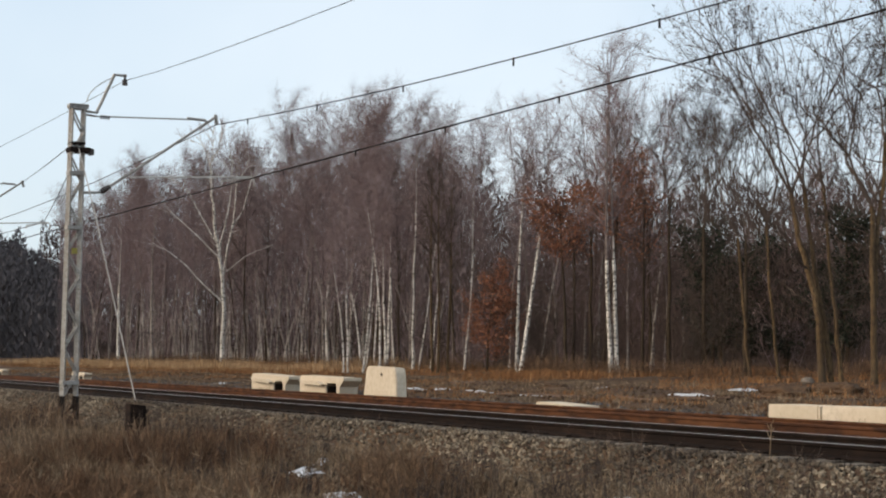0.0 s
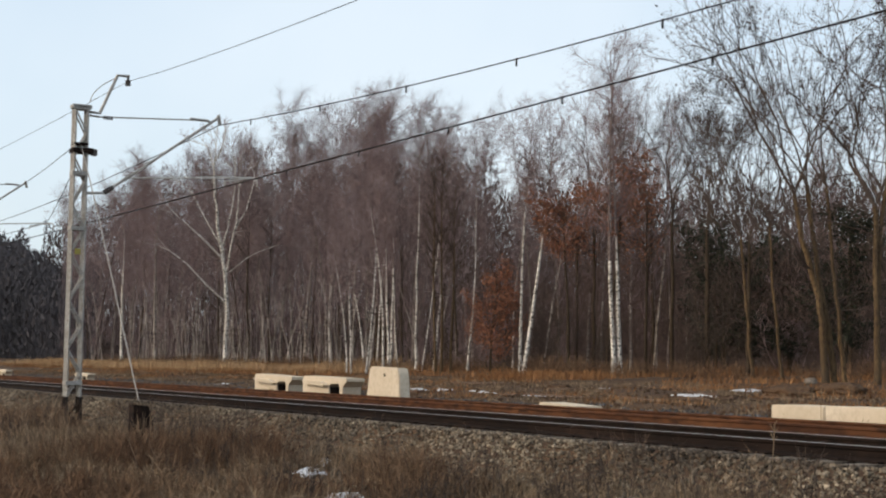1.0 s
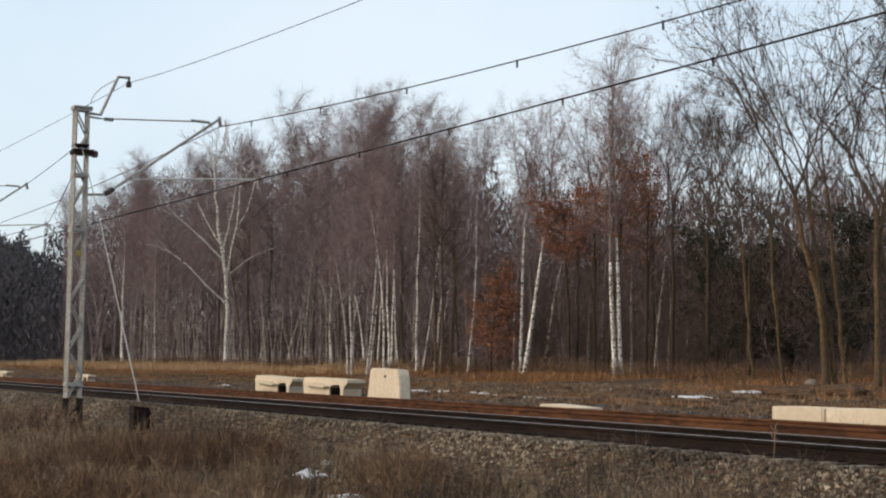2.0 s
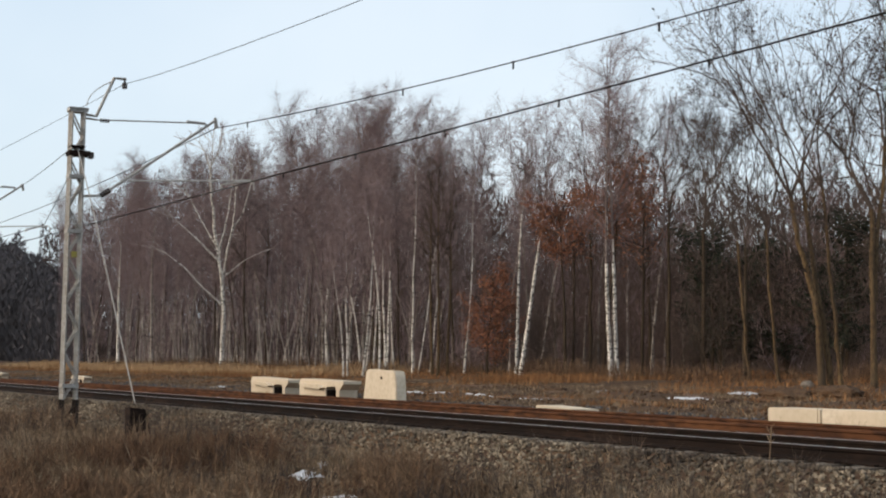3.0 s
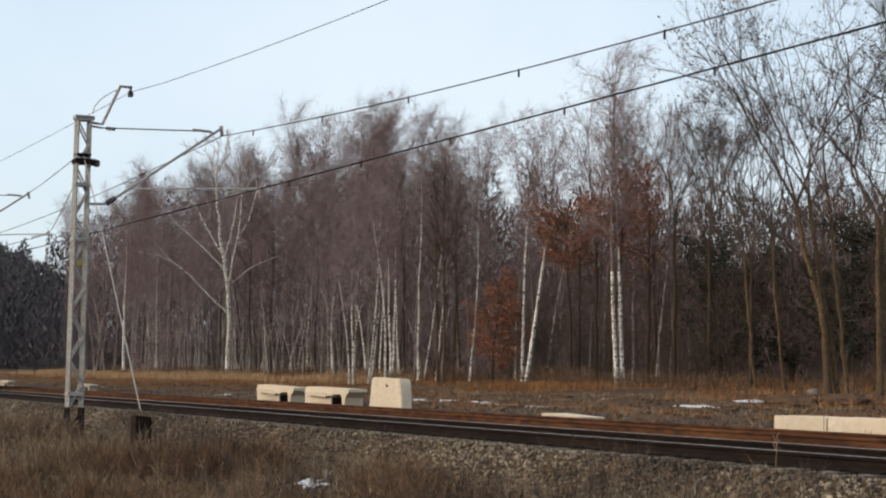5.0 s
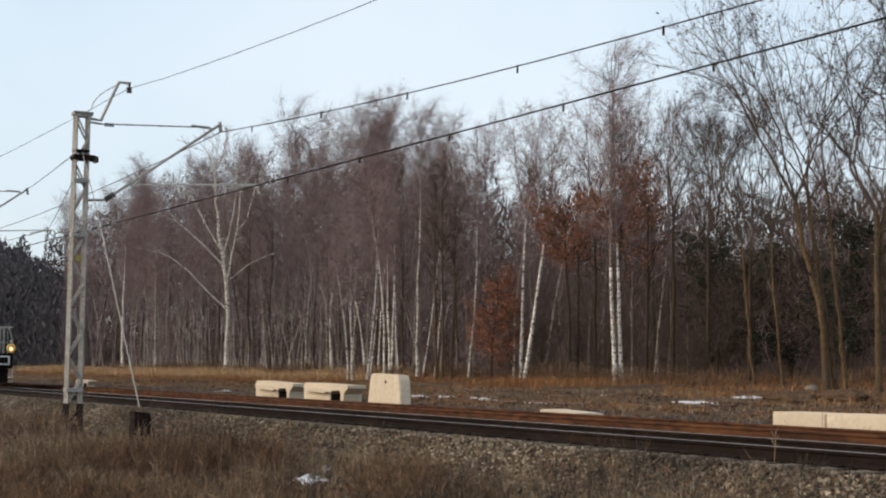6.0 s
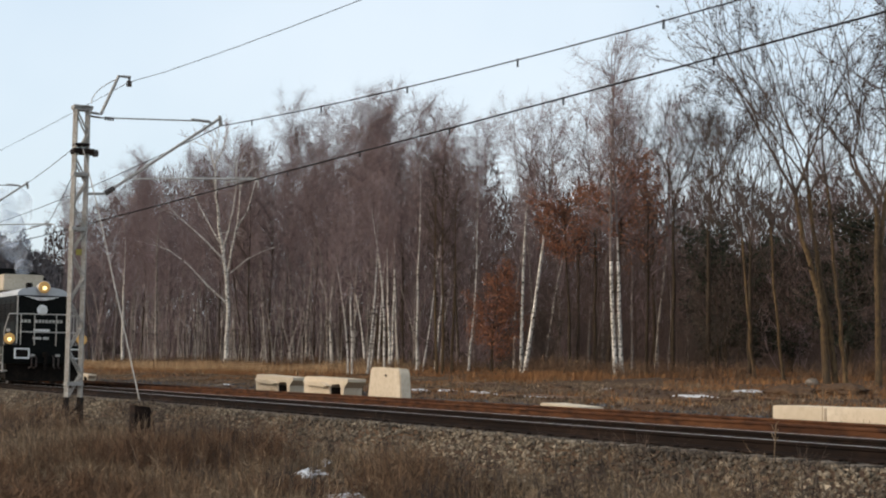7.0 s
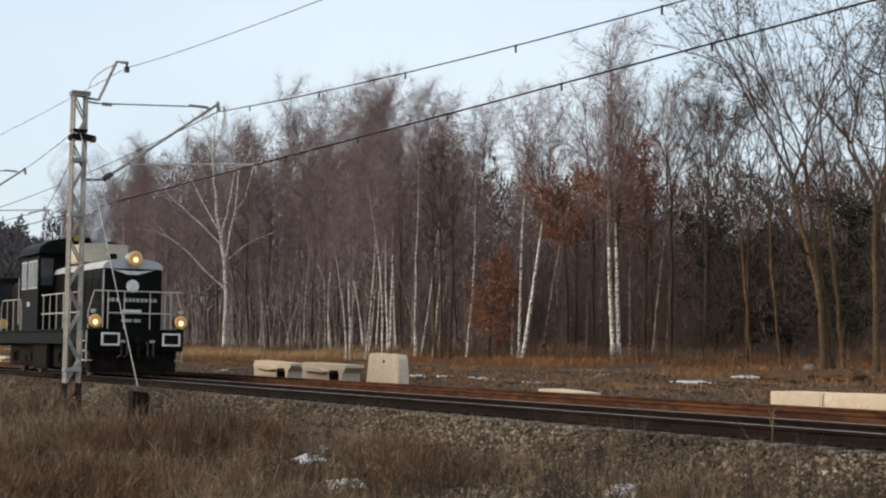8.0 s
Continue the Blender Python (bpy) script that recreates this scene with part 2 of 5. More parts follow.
def make_ground():
    xs = sorted(set(np.concatenate([np.linspace(-2500, -200, 12), np.linspace(-200, -75, 50), np.linspace(-75, 5, 190), np.linspace(5, 2500, 14)]).round(3)))
    ys = sorted(set(np.concatenate([np.linspace(-2500, -20, 8), np.linspace(-20, 3, 12), np.linspace(3, 34, 84), np.linspace(34, 60, 30), np.linspace(60, 2500, 20)]).round(3)))
    verts = [(x, y, ground_z(x, y)) for y in ys for x in xs]
    n = len(xs)
    faces = [(j * n + i, j * n + i + 1, (j + 1) * n + i + 1, (j + 1) * n + i) for j in range(len(ys) - 1) for i in range(n - 1)]
    me = mesh_of("ground", verts, faces, SOIL)
    for p in me.polygons:
        p.use_smooth = True
    tagged(new("ground", me), "bare brown winter soil beside the railway line", "ground", kind="structure")


make_ground()

# ---- tracks ----
RAIL = [(-0.075, -0.172), (0.075, -0.172), (0.075, -0.155), (0.012, -0.125), (0.010, -0.05), (0.036, -0.036), (0.036, -0.006), (0.028, 0.0), (-0.028, 0.0), (-0.036, -0.006), (-0.036, -0.036), (-0.010, -0.05), (-0.012, -0.125), (-0.075, -0.155)]


def make_track(y, side, head, label, lift=0.0):
    t = empty("railway_track", pose(0, y, lift))
    for s in (-1, 1):
        r = part("rail", prism(bmesh.new(), [(s * 0.7535 + p, q) for p, q in RAIL], "x", -260, 60), side, t)
        if head:
            part("running_surface", boxes((-260, 60, s * 0.7535 - 0.029, s * 0.7535 + 0.029, 0.0005, 0.004)), head, r, "bright worn running surface")
    bm = bmesh.new()
    prism(bm, [(-1.3, -0.36), (1.3, -0.36), (1.3, -0.19), (1.2, -0.175), (0.5, -0.175), (0.4, -0.21), (-0.4, -0.21), (-0.5, -0.175), (-1.2, -0.175), (-1.3, -0.19)], "x", -0.13, 0.13)
    me = bpy.data.meshes.new("sleeper")
    bm.to_mesh(me)
    bm.free()
    me.materials.append(OLD_CONCRETE)
    bm = boxes((-0.08, 0.08, -0.17, 0.17, -0.178, -0.15), bevel=0.01)
    clip = bpy.data.meshes.new("base_plate")
    bm.to_mesh(clip)
    bm.free()
    clip.materials.append(RAIL_SIDE)
    for i in range(100):
        sl = new("sleeper", me)
        sl.parent, sl.location = t, (-70 + i * 0.62, 0, 0)
        for s in (-0.7535, 0.7535):
            c = new("base_plate", clip)
            c.parent, c.location = sl, (0, s, 0)
    tagged(t, label, "railway track", "double railway line")


make_track(TRACK_Y, RAIL_SIDE, RAIL_HEAD, "used railway track with bright rail heads on concrete sleepers")
make_track(FAR_Y, RUST, None, "rust-brown disused railway track on concrete sleepers", 0.0)


def make_stones(name, label, boxes_, count, size, mat):
    """Loose ballast: small irregular octahedra strewn over rectangles of the ground."""
    rng = np.random.default_rng(5)
    verts, faces = [], []
    octa = [(0, 2, 4), (2, 1, 4), (1, 3, 4), (3, 0, 4), (2, 0, 5), (1, 2, 5), (3, 1, 5), (0, 3, 5)]
    dirs = np.array([(1, 0, 0), (-1, 0, 0), (0, 1, 0), (0, -1, 0), (0, 0, 1), (0, 0, -1)], float)
    for (x0, x1, y0, y1), n in zip(boxes_, count):
        for _ in range(n):
            x, y = x0 + (x1 - x0) * rng.random() ** 0.8 if x1 > x0 else x0, rng.uniform(y0, y1)
            s = size * rng.uniform(0.6, 1.5)
            q = Euler(rng.uniform(0, 6.28, 3)).to_matrix()
            m = np.array(q) * s
            p = (dirs * rng.uniform(0.6, 1.2, (6, 1))) @ m.T + (x, y, ground_z(x, y) + s * 0.25)
            k = len(verts)
            verts.extend(p.tolist())
            faces.extend([(a + k, b + k, c + k) for a, b, c in octa])
    tagged(new(name, mesh_of(name, verts, faces, mat)), label, "ballast", kind="stuff")


make_stones("ballast_stones", "grey-brown crushed stone along the track shoulder", [(-70, -9, 10.2, 11.9), (-70, -12, 18.6, 19.8), (-48, -12, 7.6, 10.6), (-24, -9, 8.5, 11.8)], (14000, 1200, 4500, 4200), 0.031, STONE)
make_stones("dark_gravel", "dark blue-grey wet gravel beyond the rusty track", [(-115, -48, 19.3, 24.5), (-48, -24, 19.3, 23.0)], (4200, 1600), 0.05, WET_STONE)
make_stones("dirt_clods", "brown clods and rubble strewn beyond the tracks", [(-110, -20, 19.8, 33)], (4500,), 0.055, SOIL)

# ---- overhead line ----
MAST_X, MAST_Y = -36.67, 9.59
SECOND_X = -57.3


def make_mast():
    t = empty("lattice_mast", pose(MAST_X, MAST_Y, 0))
    top, base, w = 6.88, -0.05, 0.145

    def leg_x(z):
        return w * (1 + 0.10 * (top - z) / top)
    for sx in (-1, 1):
        for sy in (-1, 1):
            bm = bmesh.new()
            a = Vector((sx * 0.10, sy * leg_x(base), base))
            b = Vector((sx * 0.10, sy * leg_x(top), top))
            cyl(bm, a, b, 0.038, seg=4)
            part("leg", bm, GALV, t)
            part("foot", cyl(bmesh.new(), (sx * 0.11, sy * (leg_x(base) + 0.03), -1.45), (sx * 0.10, sy * leg_x(base), base + 0.03), 0.055, seg=4), TARRED_AND_SHADE, t, "black tarred mast foot")
    zs = np.linspace(base, top - 0.1, 13)
    for k, (z0, z1) in enumerate(zip(zs, zs[1:])):
        for sx in (-1, 1):
            s = 1 if k % 2 else -1
            part("brace", cyl(bmesh.new(), (sx * 0.11, s * leg_x(z0), z0), (sx * 0.11, -s * leg_x(z1), z1), 0.022, seg=4), GALV, t)
    for z in (-0.6, 0.25, 3.9, 5.2, 6.78):
        part("tie_plate", boxes((-0.14, 0.14, -leg_x(z) - 0.04, leg_x(z) + 0.04, z, z + 0.09)), GALV if z > 0 else TARRED_AND_SHADE, t)
    part("brace", cyl(bmesh.new(), (0.11, -0.19, -0.55), (0.11, 0.19, -0.1), 0.03, seg=4), TARRED_AND_SHADE, t)
    part("cap", boxes((-0.14, 0.14, -0.22, 0.24, 6.80, 6.90), bevel=0.01), GALV, t)
    bm = boxes((-0.2, 0.2, -0.20, 0.30, 5.74, 5.86), (-0.2, 0.2, -0.17, 0.17, 5.93, 5.98), bevel=0.01)
    part("switch_bracket", bm, RAIL_SIDE, t, "dark bracket clamped round the mast")
    part("terminal", boxes((-0.07, 0.07, 0.28, 0.42, 5.70, 5.86), bevel=0.02), PORCELAIN, t)
    part("sign_plate", boxes((0.15, 0.16, -0.08, 0.06, 3.32, 3.46)), SIGN_YELLOW, t, "small yellow plate")
    # bent horn that carries the feeder wire
    bm = bmesh.new()
    tube(bm, [(0, 0.1, 6.76), (0, 0.46, 6.74), (0, 0.87, 7.70), (0, 1.16, 7.70)], 0.04)
    part("horn", bm, GALV, t, "bent steel horn")
    bm = bmesh.new()
    cyl(bm, (0, 1.13, 7.70), (0, 1.13, 7.52), 0.03)
    for k in range(3):
        cyl(bm, (0, 1.13, 7.60 - k * 0.05), (0, 1.13, 7.57 - k * 0.05), 0.07)
    part("insulator", bm, PORCELAIN, t)
    bm = bmesh.new()
    pts = [(0, 0.22 + 0.62 * (1 - math.cos(a)) * 0.5 - 0.04 * math.sin(a), 6.9 + 0.72 * math.sin(a * 0.5)) for a in np.linspace(0.2, 3.1, 12)]
    tube(bm, pts, 0.012, 5)
    part("earth_wire", bm, GALV, t)
    # cantilever: stay, sloping tube, steady arm
    bm = tube(bmesh.new(), [(0, 0.2, 6.67), (0, 0.45, 6.65)], 0.025)
    part("stay_bracket", bm, GALV, t)
    bm = bmesh.new()
    for k in range(4):
        cyl(bm, (0, 0.56 + k * 0.06, 6.645), (0, 0.59 + k * 0.06, 6.645), 0.048)
    part("insulator", bm, PORCELAIN, t)
    part("stay", tube(bmesh.new(), [(0, 0.45, 6.65), (0, 3.2, 6.80)], 0.018), GALV, t)
    part("stay_clamp", tube(bmesh.new(), [(0, 2.72, 6.80), (0, 3.18, 6.79), (0, 3.24, 6.74)], 0.035), GALV, t)
    part("cantilever_tube", tube(bmesh.new(), [(0, 0.2, 4.80), (0, 0.62, 4.83), (0, 3.47, 6.90)], 0.034), GALV, t)
    bm = bmesh.new()
    for k in range(4):
        cyl(bm, (0, 0.62 + k * 0.055, 4.83 + k * 0.04), (0, 0.66 + k * 0.055, 4.86 + k * 0.04), 0.065)
    part("insulator", bm, PORCELAIN, t, "ribbed brown insulator")
    part("messenger_clamp", tube(bmesh.new(), [(0, 3.45, 6.95), (0, 3.5, 6.70)], 0.045), GALV, t)
    part("steady_tube", tube(bmesh.new(), [(0, 1.31, 5.24), (0, 4.42, 5.46)], 0.020), RAILING, t)
    part("hanger", tube(bmesh.new(), [(0, 1.48, 5.25), (0, 1.40, 5.42)], 0.012), GALV, t)
    part("steady_arm", tube(bmesh.new(), [(0, 3.64, 5.20), (0, 3.66, 5.31), (0, 4.15, 5.41), (0, 4.50, 5.44), (0, 4.51, 5.22)], 0.022), RAILING, t)
    tagged(t, "grey galvanised lattice catenary mast with cantilever and bent horn", "catenary mast", "catenary masts")
    return t


mast = make_mast()
second_mast = copy_thing(mast, pose(SECOND_X, MAST_Y, 0.38))


def span(x0, x1, y0, y1, z0, z1, sag, n=24):
    return [(x0 + (x1 - x0) * k, y0 + (y1 - y0) * k, z0 + (z1 - z0) * k - 4 * sag * k * (1 - k)) for k in np.linspace(0, 1, n)]


def make_wire(label, pts, r, clamps=()):
    t = empty("overhead_wire")
    part("cable", tube(bmesh.new(), pts, r, 6), WIRE, t)
    for i in clamps:
        x, y, z = i
        part("clamp", boxes((x - 0.012, x + 0.012, y - 0.012, y + 0.012, z - 0.12, z + 0.02)), WIRE, t)
    tagged(t, label, "overhead wire", "catenary wires")


NEXT_X, PREV_X = 22.0, -96.0
contact = span(MAST_X, NEXT_X, 14.0, 13.9, 5.42, 5.42, 0.06)
contact_back = span(PREV_X, MAST_X, 13.0, 14.0, 5.45, 5.42, 0.06)
messenger = span(MAST_X, NEXT_X, 13.06, 13.1, 6.70, 6.75, 1.05)
messenger_back = span(PREV_X, MAST_X, 13.1, 13.06, 7.2, 6.70, 0.75)
clamp_x = [MAST_X + 2.2 + 4.1 * k for k in range(11)]


def on(path, x):
    return tuple(np.interp(x, [p[0] for p in path], [p[i] for p in path]) for i in range(3))


make_wire("twin copper contact wire running over the track", contact_back + contact[1:], 0.015, [on(contact, x) for x in clamp_x])
make_wire("sagging messenger cable with small hanger clamps", messenger_back + messenger[1:], 0.011, [on(messenger, x) for x in clamp_x])
make_wire("thin feeder wire on the mast horn", span(PREV_X, MAST_X, 10.7, 10.72, 8.6, 7.58, 0.35) + span(MAST_X, NEXT_X, 10.72, 10.7, 7.55, 7.6, 0.95)[1:], 0.007)

# wires of the next section, which end on this mast
make_wire("messenger cable ending on the lattice mast", span(-96, SECOND_X, 13.2, 13.02, 7.3, 7.25, 0.5) + span(SECOND_X, MAST_X, 13.02, 9.45, 7.25, 5.9, 0.03)[1:], 0.011)
make_wire("contact wire ending on the lattice mast", span(-96, -57.5, 13.2, 13.9, 6.0, 5.85, 0.03) + span(-57.5, MAST_X, 13.9, 9.45, 5.85, 5.3, 0.06)[1:], 0.011)

# ---- loose precast pieces beyond the tracks ----
def make_pieces():
    # upright end block
    t = empty("precast_block", pose(-44.2, 21.5, -0.30, 0, 0, 0))
    bm = bmesh.new()
    prism(bm, [(-1.20, -0.05), (1.22, -0.05), (1.18, 0.55), (1.11, 0.88), (1.02, 1.02), (-0.88, 1.06), (-0.98, 0.98)], "y", -0.18, 0.18)
    bmesh.ops.bevel(bm, geom=bm.edges[:], offset=0.03, segments=2, affect="EDGES")
    part("slab", bm, CONCRETE, t)
    part("lifting_eye", cyl(bmesh.new(), (0.15, -0.20, 0.80), (0.15, -0.17, 0.80), 0.05), TARRED_AND_SHADE, t)
    tagged(t, "pale upright precast concrete block beside the rusty track", "concrete block", "precast platform pieces")
    # bench-shaped platform pieces lying on the ground
    b = empty("platform_piece", pose(-48.55, 21.5, -0.46, 0, -1.5, 0))
    bm = bmesh.new()
    prism(bm, [(-1.25, -0.05), (0.95, -0.05), (0.95, 0.50), (1.08, 0.60), (1.68, 0.60), (1.80, 0.50), (1.80, 0.0), (2.0, 0.0), (2.05, 0.48), (2.35, 0.66), (2.35, 0.76), (0.4, 0.84), (-1.15, 0.90), (-1.25, 0.80)], "y", -0.5, 0.15)
    part("body", bm, CONCRETE, b)
    # black back and side faces, added to paint the hollow's shade
    part("hollow_shade", boxes((0.96, 1.79, 0.06, 0.13, -0.04, 0.585), (0.955, 0.985, -0.46, 0.05, -0.04, 0.50)), TARRED_AND_SHADE, b, "black lining that stands in for shade in the hollow")
    part("ledge", prism(bmesh.new(), [(-1.0, 0.74), (0.5, 0.68), (0.95, 0.56), (0.75, 0.52), (-0.8, 0.62)], "y", -0.66, -0.497), CONCRETE, b)
    tagged(b, "pale bench-shaped precast concrete platform piece on the ground", "concrete piece", "precast platform pieces")
    for x, y, rz in ((-53.9, 21.8, 0), (-80.0, 21.6, 1), (-99.0, 21.7, 0)):
        k = 1.0 if x > -60 else 0.62
        copy_thing(b, pose(x, y, -0.46 if k == 1.0 else -0.36, 0, -1.0, rz) @ Matrix.Diagonal((k, k, k, 1)))
    # flat slab in the dirt and the long low wall units
    f = empty("flat_slab", pose(-33.3, 21.3, -0.30, 0, 2, 2))
    part("slab", boxes((-0.85, 0.85, -0.4, 0.4, 0.0, 0.20), bevel=0.03), CONCRETE, f)
    tagged(f, "flat pale concrete slab half sunk in dirt", "concrete slab", "precast platform pieces")
    w = empty("wall_unit", pose(-24.5, 21.5, -0.32))
    part("body", boxes((-0.79, 0.79, -0.45, 0.45, -0.05, 0.44), bevel=0.02), CONCRETE, w)
    tagged(w, "long low pale precast concrete wall unit", "concrete slab", "precast platform pieces")
    u = empty("wall_unit", pose(-21.65, 21.5, -0.32))
    part("body", boxes((-2.03, 2.03, -0.45, 0.45, -0.05, 0.45), bevel=0.02), CONCRETE, u)
    part("chip", cyl(bmesh.new(), (-0.1, -0.47, 0.10), (-0.1, -0.44, 0.10), 0.13), OLD_CONCRETE, u, "chipped stain")
    tagged(u, "long low pale precast concrete wall unit with a chipped edge", "concrete slab", "precast platform pieces")
    copy_thing(u, pose(-17.55, 21.5, -0.32))


make_pieces()


# ---- guy wire with its anchor block ----
def make_guy():
    t = empty("guy_wire")
    part("cable", tube(bmesh.new(), [(-36.6, 9.6, 5.95), (-34.79, 9.54, 4.25), (-31.24, 9.54, 0.04)], 0.013), GALV, t)
    bm = bmesh.new()
    prism(bm, [(-0.22, -0.75), (0.30, -0.75), (0.10, 0.02), (-0.22, 0.06)], "x", -0.17, 0.17)
    ob = part("anchor_block", bm, RAIL_SIDE, t, "dark brown anchor block")
    ob.location = (-31.0, 9.54, -0.1)
    tagged(t, "taut steel guy wire on a dark anchor block", "guy wire")


make_guy()

# ---- trees ----
class Wood:
    """Collects tapered tubes and thin twigs for one tree."""

    def __init__(self, seed):
        self.rng = random.Random(seed)
        self.tv, self.tf, self.cv, self.cf, self.lv, self.lf = [], [], [], [], [], []

    def limb(self, pts, radii, sides, crown):
        verts, faces = (self.cv, self.cf) if crown else (self.tv, self.tf)
        k = len(verts)
        for i, p in enumerate(pts):
            d = (pts[min(i + 1, len(pts) - 1)] - pts[max(i - 1, 0)]).normalized()
            u = d.cross(Vector((0.3, 0.9, 0.1))).normalized()
            v = d.cross(u)
            for s in range(sides):
                a = 6.28319 * s / sides
                verts.append(p + (u * math.cos(a) + v * math.sin(a)) * radii[i])
        for i in range(len(pts) - 1):
            for s in range(sides):
                a, b = k + i * sides + s, k + i * sides + (s + 1) % sides
                faces.append((a, b, b + sides, a + sides))

    def way(self, base, spread):
        r = self.rng
        v = Vector((r.gauss(0, spread), r.gauss(0, spread), r.gauss(0, spread)))
        return (base + v).normalized()

    def bent(self, p, d, length, n, wander, lift):
        pts = [p.copy()]
        for _ in range(n):
            d = (d + Vector((self.rng.gauss(0, wander), self.rng.gauss(0, wander), self.rng.gauss(0, wander) + lift))).normalized()
            pts.append(pts[-1] + d * (length / n))
        return pts, d

    def twig(self, p, d, length, w):
        u = d.cross(Vector((self.rng.gauss(0, 1), self.rng.gauss(0, 1), self.rng.gauss(0, 1)))).normalized() * (w / 2)
        k = len(self.cv)
        self.cv.extend((p - u, p + u, p + d * length))
        self.cf.append((k, k + 1, k + 2))

    def strip(self, pts, w):
        """A thin branch as a narrow tapering strip of three facets."""
        u = (pts[-1] - pts[0]).cross(Vector((self.rng.gauss(0, 1), self.rng.gauss(0, 1), self.rng.gauss(0, 1)))).normalized() * (w / 2)
        k = len(self.cv)
        for i, p in enumerate(pts[:-1]):
            f = 1 - 0.25 * i
            self.cv.extend((p - u * f, p + u * f))
        self.cv.append(pts[-1])
        n = len(pts) - 1
        for i in range(n - 1):
            a = k + 2 * i
            self.cf.append((a, a + 1, a + 3, a + 2))
        self.cf.append((k + 2 * n - 2, k + 2 * n - 1, k + 2 * n))

    def leaf(self, p, s, slim):
        r = self.rng
        a = Vector((r.gauss(0, 1), r.gauss(0, 1), r.gauss(0, 1))).normalized()
        b = a.cross(Vector((r.gauss(0, 1), r.gauss(0, 1), r.gauss(0, 1)))).normalized()
        k = len(self.lv)
        self.lv.extend((p, p + (a * 0.5 + b * slim) * s, p + a * s, p + (a * 0.5 - b * slim) * s))
        self.lf.append((k, k + 1, k + 2, k + 3))


def grow_tree(name, seed, height, girth, bark, twig_mat, crown_from=0.4, limbs=22, reach=0.22, rise=0.8, twigs=9, twig_len=0.55, droop=-0.04, wander=0.03,
              stems=1, lean=(0, 0), leaves=0, leaf_mat=None, leaf_size=0.16, taper=0.12, trunk_label="", low=0, fork=0.0, twig_w=0.007, branch_w=0.011, pale_limbs=False, sub=2, thick=1.0, leaf_run=3, slim=0.32, dome=False, white_to=None, loose=0.62):
    w = Wood(seed)
    r = w.rng
    top_pts = []
    for stem in range(stems):
        a = r.uniform(0, 6.28)
        off = Vector((math.cos(a), math.sin(a), 0)) * (0.0 if stems == 1 else r.uniform(0.15, 0.5))
        d = Vector((lean[0] + off.x * fork, lean[1] + off.y * fork, 1)).normalized()
        h = height * (1 if stem == 0 else r.uniform(0.75, 1.0))
        pts, _ = w.bent(off - Vector((0, 0, 0.3)), d, h, 14, wander, 0.02)
        g = girth * (1 if stem == 0 else r.uniform(0.6, 0.9))
        radii = [g * (1 - (1 - taper) * (i / 14) ** 0.9) + (g * 0.35 if i == 0 else 0) for i in range(15)]
        w.limb(pts, radii, 7, False)
        n = max(4, int(limbs / stems))
        for i in range(n):
            f = crown_from + (0.99 - crown_from) * ((i + r.random()) / n)
            if low and i < low:
                f = r.uniform(0.12, crown_from)
            k = min(13, int(f * 14))
            p = pts[k].lerp(pts[k + 1], f * 14 - k)
            az = r.uniform(0, 6.28)
            d1 = Vector((math.cos(az), math.sin(az), rise * r.uniform(0.7, 1.5))).normalized()
            up = max(0.0, f - crown_from) / (1 - crown_from)
            ln = height * reach * ((0.62 + 0.95 * up - 0.95 * up ** 2.2) if dome else (1.1 - 0.5 * up)) * r.uniform(0.6, 1.2)
            lp, ld = w.bent(p, d1, ln, 6, 0.10, 0.05)
            r0 = min(radii[k] * 0.6, (0.012 + ln * 0.008) * thick)
            w.limb(lp, [r0 * (1 - 0.85 * j / 6) + 0.004 for j in range(7)], 4, not pale_limbs)
            for j in range(1, 7):
                for _ in range(sub if ln > 1.2 else 1):
                    d2 = w.way((lp[j] - lp[j - 1]).normalized(), 0.55)
                    bl = ln * r.uniform(0.25, 0.5) * (1.1 - 0.08 * j)
                    bp, bd = w.bent(lp[j], d2, bl, 3, 0.16, 0.03)
                    w.strip(bp, branch_w)
                    for q in range(max(2, int(twigs * min(1.0, 0.25 + bl / 0.9)))):
                        s = r.random()
                        kk = min(2, int(s * 3))
                        o = bp[kk].lerp(bp[kk + 1], s * 3 - kk)
                        td = w.way((bp[kk + 1] - bp[kk]).normalized() + Vector((0, 0, droop * 4)), loose)
                        w.twig(o, td, twig_len * r.uniform(0.5, 1.3), twig_w)
                        if leaves and r.random() < leaves:
                            for _ in range(leaf_run):
                                w.leaf(o + td * (twig_len * r.random()) + Vector((r.gauss(0, .12), r.gauss(0, .12), r.gauss(0, .12))), leaf_size * r.uniform(0.7, 1.4), slim)
    t = empty(name)
    t["tall"] = max(v.z for v in w.cv)
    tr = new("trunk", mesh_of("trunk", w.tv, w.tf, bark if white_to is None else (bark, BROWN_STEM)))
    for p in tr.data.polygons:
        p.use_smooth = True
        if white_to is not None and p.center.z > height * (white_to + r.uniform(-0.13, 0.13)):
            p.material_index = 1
    tr.parent = t
    tagged(tr, trunk_label)
    cr = new("crown", mesh_of("crown", w.cv, w.cf, twig_mat))
    cr.parent = t
    if w.lv:
        lf = new("foliage", mesh_of("foliage", w.lv, w.lf, leaf_mat))
        lf.parent = t
    return t


def sized(x, y, turn, scale, lean=0.0):
    return pose(x, y, ground_z(x, y), 0, lean, turn) @ Matrix.Diagonal((scale, scale, scale, 1))


def plant(t, x, y, turn=0.0, scale=1.0, label="", category="tree", group=""):
    t.matrix_basis = sized(x, y, turn, scale)
    return tagged(t, label, category, group)


